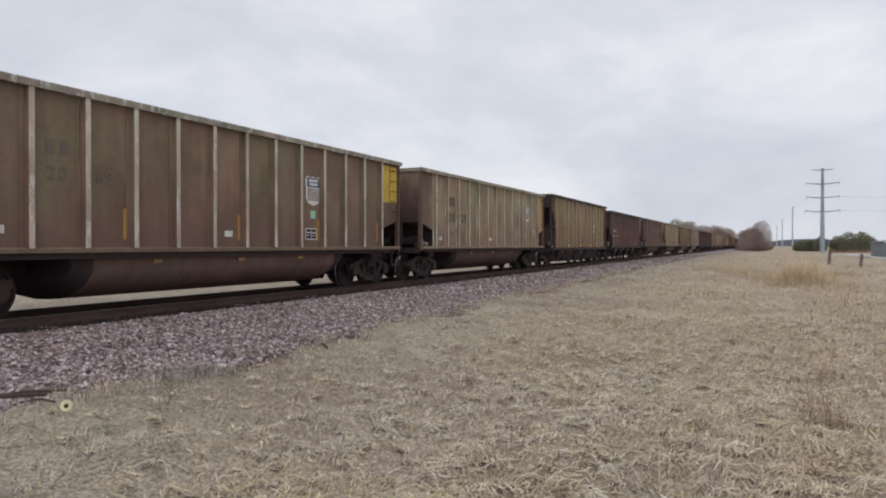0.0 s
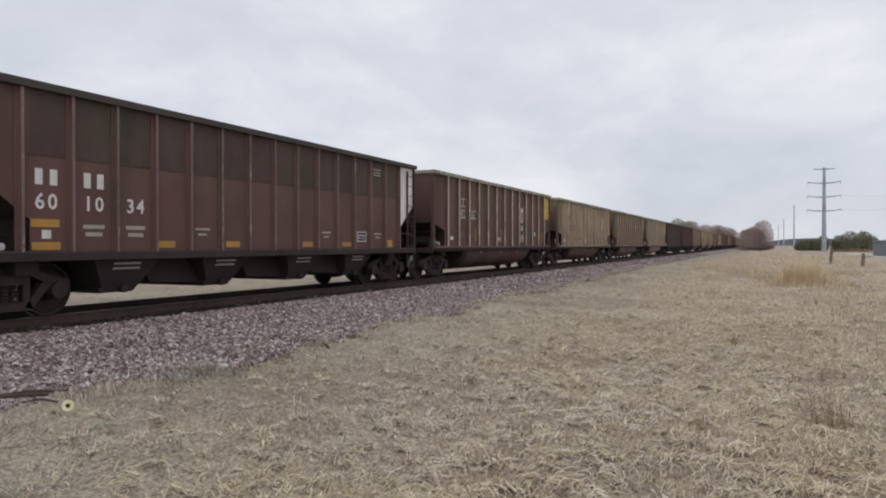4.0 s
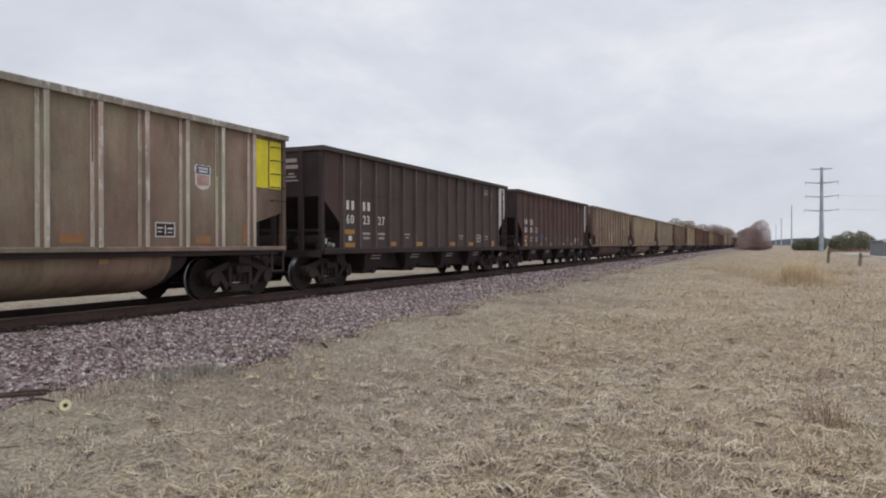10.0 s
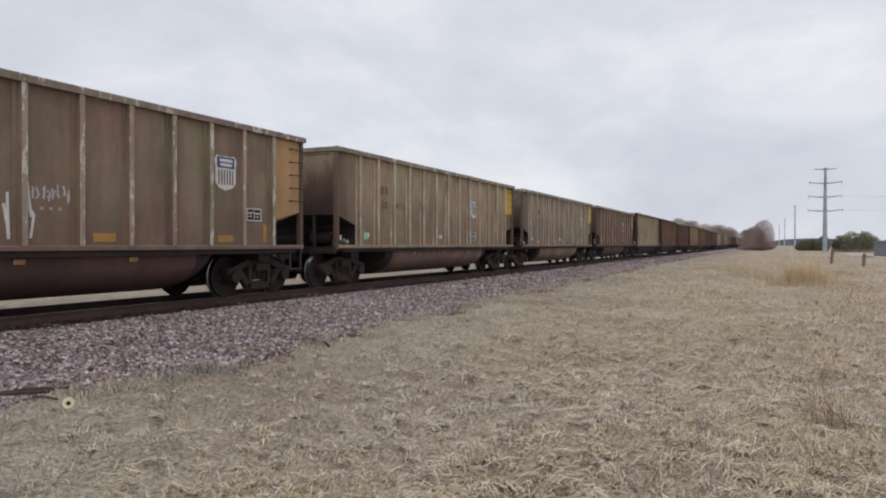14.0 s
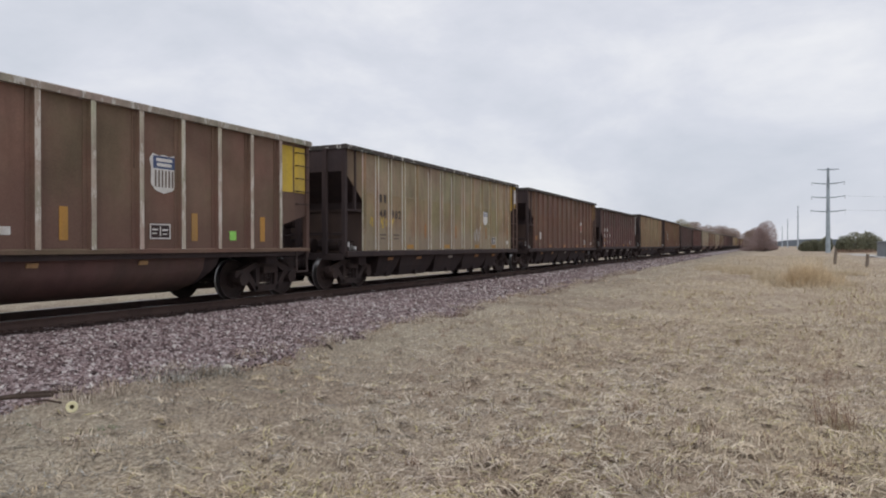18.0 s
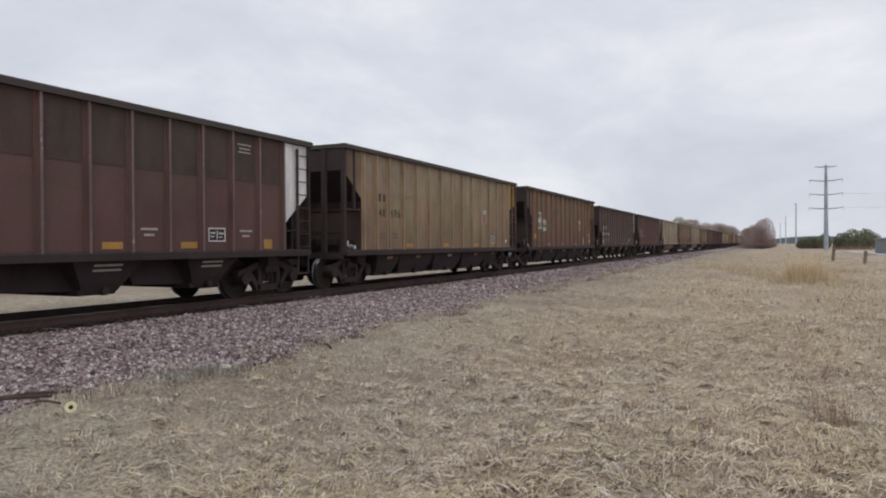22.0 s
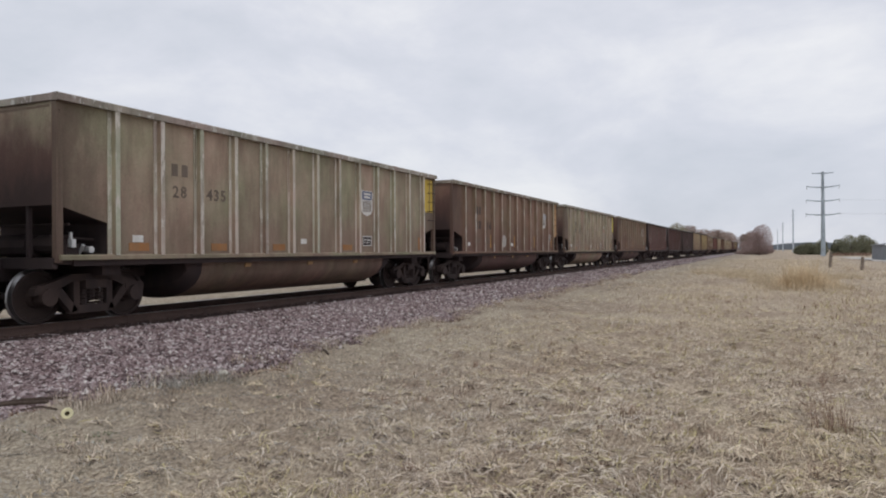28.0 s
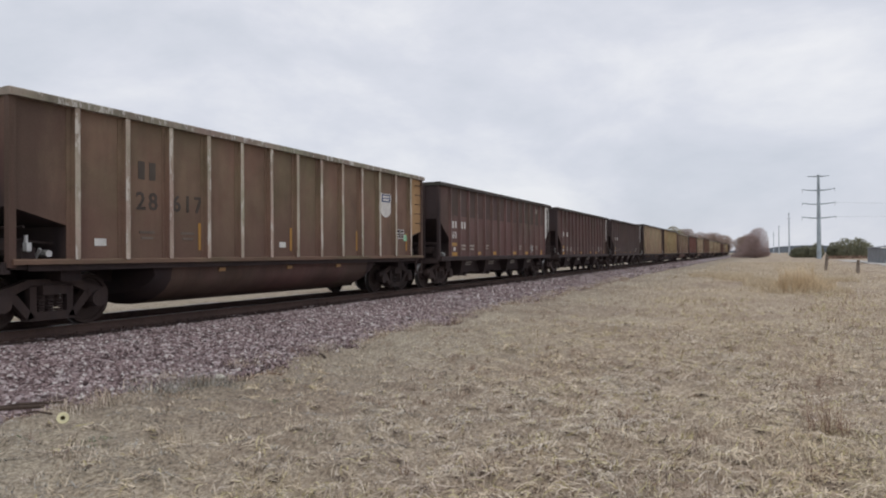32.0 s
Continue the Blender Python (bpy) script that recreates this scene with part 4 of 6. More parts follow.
def wagon(index, kind, col, col_name, rib_col=None, corner="yellow", tub_col=None, mark="", digits=(), ink="dark", emblem="clean", reflect="orange", label="", upright=True):
    gon = kind == "gondola"
    old = gon and index < 14
    k = KINDS["old_gondola" if old else kind]
    car = tagged(new("coal_gondola" if gon else "coal_hopper"), label, "coal car", "coal cars of the freight train")
    CARS.append((index, car))
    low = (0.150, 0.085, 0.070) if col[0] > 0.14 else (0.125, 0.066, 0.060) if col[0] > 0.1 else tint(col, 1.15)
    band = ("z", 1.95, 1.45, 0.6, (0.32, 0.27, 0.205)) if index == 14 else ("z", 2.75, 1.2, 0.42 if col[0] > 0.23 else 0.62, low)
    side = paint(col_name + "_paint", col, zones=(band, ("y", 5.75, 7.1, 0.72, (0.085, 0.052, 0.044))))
    ribm = paint(col_name + "_ribs", rib_col or (tuple(0.75 * v + 0.082 for v in col) if kind == "hopper" else tint(col, 1.15)), 0.55, tint(col, 0.7), (0.62, 0.58, 0.52) if rib_col else tuple(0.5 * v + 0.26 for v in col), 0.53 if rib_col else 0.60, 0.1)
    chordm = paint(col_name + "_chord", tint(rib_col or col, 0.66) if gon else (0.058, 0.055, 0.049), 0.6, (0.07, 0.062, 0.055), (0.54, 0.52, 0.48) if rib_col else None, 0.555, 0.15)
    upper = side if gon else paint(col_name + "_upper", tuple(0.82 * v + 0.18 * sum(col) / 3 * 1.25 for v in col) if kind == "tall_hopper" else tuple(0.35 * v + 0.65 * d for v, d in zip(col, (0.046, 0.042, 0.036))) if col[0] > 0.1 else tint(col, 0.9), bloom=0.08, zones=(("y", 6.0, 7.4, 0.6, (0.06, 0.045, 0.040)),))
    w, e, s, t = k["w"], k["L"] / 2, k["sill"], k["top"]
    turn = pose(0, 0, 0, 0, 0, 180)
    pm = shared((kind, "side"), lambda: side_panel(k))
    sm = shared((kind, "sill"), lambda: side_sill(k))
    for sx in (1, -1):
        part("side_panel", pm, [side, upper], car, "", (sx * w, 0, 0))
        part("side_sill", sm, paint(col_name + "_sill", tint(col, 0.8), 0.6) if gon else M["under"], car, "", None if sx > 0 else turn)
    if gon:
        # added dark strip that stands for the band of shade between sill and tub
        for m in (None, turn):
            part("sill_channel", shared("sill_channel", lambda: Geo().box(w - 0.10, w + 0.03, -e + 0.3, e - 0.3, s - 0.16, s - 0.055).mesh("sill_channel")), M["under"], car, "", m)
    flange = ribm if col[0] > 0.26 or index == 14 else side
    for i in range(-k["ribs"], k["ribs"] + 1):
        rm = shared((kind, "rib"), lambda: rib(k) if gon else rib(k, 0.085, 0.08, 0.05))
        if index == 14 and i in (-6, -5, -4, -2, -1, 0, 1):
            row = shared("chipped_strip", lambda: joined([Geo().box(0, 0.002, -0.02, 0.02, s + 0.1, s + 2.7)] + [Geo().box(0, 0.006, -0.025, 0.025, z, z + 0.095) for z in [s + 0.1 + 0.125 * j for j in range(21)]]).mesh("chipped_strip"))
            part("chipped_strip", row, M["chalk"], car, "broken white paint along a rib", (w + 0.029, rib_y(k, i) - 0.066, 0))
        crown = side if index == 14 and i not in (-6, -5, -4, -2, -1, 0, 1) else ribm
        part("rib", rm, [crown, side, flange], car, "", (w + 0.012, rib_y(k, i), 0))
        part("rib", rm, [ribm, side, flange], car, "", pose(-w - 0.012, rib_y(k, i), 0, 0, 0, 180))
    for m in (None, turn):
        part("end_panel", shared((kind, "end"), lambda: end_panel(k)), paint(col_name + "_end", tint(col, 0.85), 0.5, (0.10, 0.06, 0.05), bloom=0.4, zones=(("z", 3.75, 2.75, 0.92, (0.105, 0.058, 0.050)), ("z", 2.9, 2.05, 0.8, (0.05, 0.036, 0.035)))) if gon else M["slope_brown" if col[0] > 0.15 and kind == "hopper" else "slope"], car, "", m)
        part("slope_sheet", shared((kind, "slope"), lambda: slope_sheet(k)), M["slope"], car, "black sloping end sheet", m)
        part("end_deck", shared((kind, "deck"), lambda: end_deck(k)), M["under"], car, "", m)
        part("coupler", shared((kind, "coupler"), lambda: coupler(k)), M["iron"], car, "rusty knuckle coupler", m)
        for x in ((-0.75, 0.75) if gon else (-0.9, 0, 0.9)):
            mm = Matrix.Translation((x, 0, 0))
            part("end_post", shared((kind, "end_post"), lambda: end_post(k)), M["slope"], car, "", mm if m is None else m @ mm)
        part("corner_post", shared((kind, "corner"), lambda: corner_post(k)), side if gon else M["slope"], car, "", m)
        part("corner_post", shared((kind, "corner2"), lambda: Geo().box(-w - 0.05, -w + 0.06, e - 0.09, e + 0.03, s - 0.1, t - 0.08).mesh("corner_post")), side if gon else M["slope"], car, "", m)
        part("step", shared((kind, "step"), lambda: stirrup(k)), M["iron"], car, "", m)
    part("top_chord", shared((kind, "chord"), lambda: top_chord(k)), chordm, car)
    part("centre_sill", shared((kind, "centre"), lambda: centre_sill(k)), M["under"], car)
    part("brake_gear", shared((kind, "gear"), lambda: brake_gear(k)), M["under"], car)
    part("brake_valve", shared((kind, "valve"), lambda: brake_valve(k)), M["metal"], car, "bare metal brake valve")
    part("brake_valve", shared((kind, "valve2"), lambda: Geo().box(1.28, 1.38, -e + 0.38, -e + 0.46, s + 0.16, s + 0.30).tube((1.3, -e + 0.42, s + 0.3), (1.3, -e + 0.42, s + 0.42), 0.03, n=8).mesh("brake_valve")), M["metal"], car)
    last = rib_y(k, k["ribs"])
    ye = (last + e) / 2 + 0.04
    if gon:
        for yy in (-2.4, 0.0, 2.2):
            part("tub_tag", shared("tub_tag", lambda: Geo().box(0, 0.02, -0.10, 0.10, -0.04, 0.04).mesh("tub_tag")), M["amber"], car, "", pose(1.392, yy, 0.92, 0, 14, 0))
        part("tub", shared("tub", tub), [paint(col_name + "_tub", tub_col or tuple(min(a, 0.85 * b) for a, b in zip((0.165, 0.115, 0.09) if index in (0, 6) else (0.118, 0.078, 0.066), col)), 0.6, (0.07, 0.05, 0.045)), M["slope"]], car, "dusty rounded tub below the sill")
        for m in (None, turn):
            [part("rung", shared((kind, "rung", i), lambda: ladder(k, s + 0.95 + 0.315 * i, s + 1.265 + 0.315 * i, 0.44, 1, False)), M["iron"], car, "", m) for i in range(5)]
        for m in (None, turn):
            for sx in (-1, 1):
                x0, x1 = sorted((sx * (w + 0.049), sx * (w + 0.053)))
                g = shared(("rivet_strip", sx), lambda: joined([Geo().box(x0, x1, e - 0.05, e - 0.01, s + 0.72, t - 0.3)] + [Geo().tube((sx * (w + 0.05), e - 0.03, s + 0.8 + 0.125 * i), (sx * (w + 0.064), e - 0.03, s + 0.8 + 0.125 * i), 0.016, n=6) for i in range(14)]).mesh("rivet_strip"))
                part("rivet_strip", g, side, car, "riveted strip down the corner post", m)
            end_row = shared("end_rivets", lambda: joined([Geo().box(-w + 0.15, w - 0.08, e - 0.002, e + 0.003, t - 0.18, t - 0.14)] + [Geo().tube((w - 0.10 - 0.20 * i, e, t - 0.16), (w - 0.10 - 0.20 * i, e + 0.012, t - 0.16), 0.02, n=6) for i in range(14)]).mesh("rivet_strip"))
            part("rivet_strip", end_row, side, car, "", m)
        for i in range(-k["ribs"] + 2, k["ribs"], 3):
            g = shared("perforated_strip", lambda: joined([Geo().box(0, 0.003, -0.016, 0.016, t - 1.16, t - 0.2)] + [Geo().box(0, 0.007, -0.014, 0.014, z, z + 0.05) for z in [t - 0.3 - 0.13 * j for j in range(7)]]).mesh("perforated_strip"))
            part("perforated_strip", g, paint(col_name + "_sill", tint(col, 0.8), 0.6), car, "", (w + 0.0265, rib_y(k, i) - 0.105, 0))
        if corner == "amber":
            o = [(last + 0.09, s + k["zin"] + 0.05), (e - 0.10, s + k["zout"] - 0.02), (e - 0.10, t - 0.1), (last + 0.09, t - 0.1)]
            part("corner_panel", shared("amber_patch", lambda: Geo().prism(o, "x", 0, 0.007).mesh("corner_panel")), M["amber"], car, "amber painted corner panel", (w + 0.013, 0, 0))
        elif corner:
            for y0, y1 in ((last + 0.13, last + 0.58), (last + 0.64, e - 0.12)):
                plate_on(car, "corner_patch", k, (y0 + y1) / 2, t - 0.72, y1 - y0, 1.12, corner, "painted marking at the trailing corner")
    else:
        for y in (-4.1, -1.5, 1.35, 3.95) if kind == "hopper" else (-4.4, -2.45, 0.12, 2.66, 4.55):
            short = kind == "tall_hopper" and abs(y) > 4
            part("pocket", shared((kind, "pocket", short), lambda: pocket(k, short)), M["under"], car, "", (0, y, 0))
            if kind == "hopper" and y > -4:
                hood = shared("gate_hood", lambda: Geo().prism([(-1.72, s - 0.60), (-0.1, s - 0.66), (-0.1, s - 0.12), (-1.95, s - 0.12)], "x", -0.98, 0.98).mesh("gate_hood"))
                part("gate_hood", hood, M["under"], car, "dark hood over the discharge gates", (0, y, 0))
            if kind == "tall_hopper":
                part("pocket_tag", shared("pocket_tag", lambda: Geo().box(0, 0.008, -0.17, 0.17, -0.045, 0.045).mesh("pocket_tag")), M["rust_orange" if abs(y) > 2 else "dim"], car, "", pose(1.395, y, s - 0.21, 0, 22, 0))
            elif ink == "chalk":
                for dz in (0, -0.09):
                    part("stencil_bar", shared(("pb",), lambda: Geo().box(0, 0.006, -0.3, 0.3, -0.02, 0.02).mesh("stencil_bar")), M["dim"], car, "", pose(1.39 + 0.4 * dz, y, s - 0.19 + dz, 0, 22, 0))
        o = [(last + 0.06, s + k["zin"] + 0.1), (e - 0.02, s + k["zout"] + 0.02), (e - 0.02, t - 0.1), (last + 0.06, t - 0.1)]
        if kind == "tall_hopper":
            o = [(last + 0.07, t - 1.25), (e - 0.06, t - 1.05), (e - 0.06, t - 0.1), (last + 0.07, t - 0.1)]
        if corner:
            part("corner_panel", shared((kind, "patch"), lambda: Geo().prism(o, "x", 0, 0.007).mesh("corner_panel")), M["ochre" if corner == "yellow" else "corner_white"], car, "painted trailing corner panel", (w + 0.013, 0, 0))
        lm = shared((kind, "ladder"), lambda: ladder(k, s - 0.05, t - 0.2, 0.48, 8))
        part("ladder", lm, M["iron"] if kind == "hopper" else M["slope_brown"], car, "rusty ladder at the corner")
        part("ladder", lm, M["iron"], car, "", turn)
        # rails and posts that stiffen the open ends
        for m in (None, turn):
            g = shared((kind, "end_rail"), lambda: Geo().tube((-w, e - 0.03, s + 0.5), (w, e - 0.03, s + 0.5), 0.022, n=6).tube((w, e - 0.03, s + 0.5), (w, e - k["cut"], s + 0.5), 0.02, n=6).mesh("end_rail"))
            part("end_rail", g, M["slope"], car, "", m)
    if not gon:
        for i in range(-k["ribs"], k["ribs"]):
            part("seam", shared((kind, "seam"), lambda: Geo().box(0, 0.012, -k["step"] / 2 + 0.07, k["step"] / 2 - 0.07, -0.012, 0.012).mesh("seam")), upper, car, "", (w + 0.012, bay(k, i), k["seam"]))
    if kind == "tall_hopper":
        tank = shared("reservoir", lambda: Geo().tube((-1.42, -e + 0.32, s + 0.95), (-0.35, -e + 0.32, s + 0.95), 0.24, n=14).box(-1.2, -1.1, -e + 0.1, -e + 0.4, s, s + 0.75).box(-0.7, -0.6, -e + 0.1, -e + 0.4, s, s + 0.75).mesh("reservoir", True))
        part("reservoir", tank, M["under"], car, "dark air reservoir on the end deck")
        for m in (None, turn):
            post = shared("stiffener", lambda: Geo().box(w - 0.03, w + 0.045, e - 0.56, e - 0.49, s + 1.2, t - 0.1).box(-w - 0.045, -w + 0.03, e - 0.56, e - 0.49, s + 1.2, t - 0.1).box(w - 0.03, w + 0.02, e - k["cut"], e - 0.03, s + 1.16, s + 1.21).box(-w - 0.02, -w + 0.03, e - k["cut"], e - 0.03, s + 1.16, s + 1.21).mesh("stiffener"))
            part("stiffener", post, M["slope"], car, "", m)
            plate = shared("bulkhead", lambda: Geo().box(-w + 0.04, w - 0.04, e - k["cut"] + 0.02, e - k["cut"] + 0.05, s, s + 1.25).box(-w + 0.04, w - 0.04, e - k["cut"] + 0.05, e - k["cut"] + 0.11, s + 1.18, s + 1.25).mesh("bulkhead"))
            part("bulkhead", plate, M["bulkhead"], car, "rusty brown end bulkhead", m)
    if kind == "hopper":
        for dz, ww, hh in ((0, 0.36, 0.05), (-0.17, 0.5, 0.05), (-0.36, 0.2, 0.02), (-0.44, 0.32, 0.02), (-0.54, 0.44, 0.02)):
            part("stencil_bar", shared(("eb", ww), lambda: Geo().box(-ww / 2, ww / 2, -0.006, 0, -hh, hh).mesh("stencil_bar")), M["dim"], car, "", (0.55, -e - 0.001, t - 0.32 + dz))
    # reporting marks as plain bars, then the fleet number
    mid = [bay(k, -i - 1) for i in range(8)]
    if gon:
        a, b, zu, zn, sz = (mid[4], mid[3], 2.83, 2.24, 0.47) if corner == "amber" else (mid[4], mid[3], 2.84, 2.40, 0.33)
    elif kind == "hopper":
        a, b, zu, zn, sz = mid[6], mid[5], 2.33, 1.92, 0.36
    else:
        a, b, zu, zn, sz = mid[5], mid[4], 2.66, 2.18, 0.36
    c = b + k["step"]
    if mark:
        white = ink == "patch"
        if white:
            for yy, zz, ww, hh in ((a, zu, 0.46, 0.34), (a, zn, 0.46, 0.34), (b, zn, 0.6, 0.34)) if gon else ((a, (zu + zn) / 2, 0.78, 0.86), (b, zn + 0.02, 0.76, 0.60)):
                plate_on(car, "number_patch", k, yy, zz, ww, hh, "dim" if gon else "patch", "pale grey stencil patch", 0.014)
        im = "dark" if white else ink
        lift = 0.023 if white else 0.0
        hh = sz * 0.72
        bars = [(a - 0.13, hh), (a + 0.13, hh)] if mark == "two" else [(a - 0.2, hh), (a, hh), (a + 0.2, hh)] if mark == "three" else [(a - 0.13, hh), (a + 0.13, hh), (b - 0.13, hh), (b + 0.13, hh)]
        for yy, h2 in bars:
            plate_on(car, "reporting_mark", k, yy, zu, 0.15 if gon else 0.13, h2, im, "", lift)
        for yy, txt in zip((a, b, c), digits):
            if txt:
                lettering(car, "fleet_number", txt, k, yy, zn, sz, im, "stencilled fleet number", lift)
        if kind == "hopper":
            for yy in (b, c):
                for dz, ww in ((0, 0.42), (-0.13, 0.34)):
                    plate_on(car, "stencil_bar", k, yy, s + 0.46 + dz, ww, 0.07, "dim")
            for dz, ww in ((0, 0.44), (-0.09, 0.36), (-0.17, 0.4)):
                plate_on(car, "stencil_bar", k, bay(k, 5), 3.47 + dz, ww, 0.03, "dim")
            for yy in (-2.34, 2.15, 4.85):
                for dz, ww in ((0, 0.4), (-0.11, 0.24)):
                    plate_on(car, "stencil_bar", k, yy, s + 0.47 + dz, ww, 0.045, "dim")
        elif ink != "ghost":
            for yy in (a, b):
                for dz, ww in ((0, 0.36), (-0.11, 0.28)):
                    plate_on(car, "stencil_bar", k, yy, s + 0.52 + dz, ww, 0.05, "ghost" if ink != "white" else "dim")
    # emblem, consolidated stencil and routing tags
    if gon:
        ylogo = bay(k, {7: 4, 12: 4, 23: 3}.get(index, 2 if corner != "amber" else 4)) + (0.1 if old and corner == "yellow" and index != 12 else 0)
        if emblem:
            shield(car, k, ylogo, 2.62 if corner != "amber" else 2.74, {7: 0.72, 12: 0.78, 23: 0.8}.get(index, 1.04), emblem)
        bx = bay(k, 3 if index == 7 else 2 if corner != "amber" else 5) - (0.0 if corner != "amber" else 0.1)
        stencil_box(car, k, bx, s + 0.36 if corner != "amber" else s + 0.72)
        for yy in (mid[0], mid[5]):
            plate_on(car, "routing_tag", k, yy, s + 0.32, 0.24, 0.13, "white", "small white routing tag")
        if not reflect:
            pass
        elif upright:
            for yy in STRIPS.get(index, [-i * k["step"] + k["shift"] - 0.14 for i in (3, 0, -3, -6)]):
                plate_on(car, "reflector", k, yy, s + 0.46, 0.16, 0.56, reflect, "dusty upright reflector strip")
        else:
            plate_on(car, "reflector", k, last - 0.22, s + 0.30, 0.12, 0.4, reflect, "dusty upright reflector strip")
            for yy in STRIPS.get(index, [(-i - 0.5) * k["step"] + k["shift"] for i in (4, 1, -2, -5)]):
                plate_on(car, "reflector", k, yy, s + 0.17, 0.46, 0.15, reflect, "dusty reflector strip")
    else:
        if emblem:
            shield(car, k, bay(k, 3), 2.35, 0.9 if emblem == "red" else 0.76, emblem)
        stencil_box(car, k, bay(k, 4), s + 0.38)
        for yy in (-3.3, -1.43, 1.33, 3.15) if kind == "hopper" else [bay(k, -i - 1) + 0.05 for i in (3, 0, -3, -5)]:
            plate_on(car, "reflector", k, yy, s + 0.16, 0.44, 0.13, reflect, "dusty reflector strip")
        if kind == "hopper":
            plate_on(car, "reflector", k, mid[6], s + 0.13, 0.5, 0.13, reflect)
            plate_on(car, "reflector", k, mid[6] - 0.02, s + 0.50, 0.5, 0.13, reflect)
            plate_on(car, "reflector", k, bay(k, 6) - 0.1, s + 0.18, 0.30, 0.22, reflect)
        plate_on(car, "routing_tag", k, mid[6] if kind == "hopper" else e - k["cut"] - 0.2, s + 0.32, 0.16, 0.14, "white", "small white routing tag")
    running_gear(car, k)
    return car, k


def stencil_box(car, k, y, z):
    g = shared("stencil_box", lambda: Geo().box(0, 0.006, -0.25, 0.25, 0.12, 0.145).box(0, 0.006, -0.25, 0.25, -0.145, -0.12).box(0, 0.006, -0.25, -0.225, -0.12, 0.12).box(0, 0.006, 0.225, 0.25, -0.12, 0.12).box(0, 0.006, -0.012, 0.012, -0.09, 0.09).box(0, 0.006, -0.19, -0.06, 0.02, 0.05).box(0, 0.006, -0.19, -0.09, -0.05, -0.025).box(0, 0.006, 0.05, 0.19, 0.01, 0.045).box(0, 0.006, 0.06, 0.16, -0.06, -0.04).mesh("stencil_box"))
    plate_on(car, "stencil_ground", k, y, z, 0.44, 0.30, "slope")
    part("stencil_box", g, M["chalk"], car, "white lined inspection stencil", (k["w"] + 0.0225, y, z))


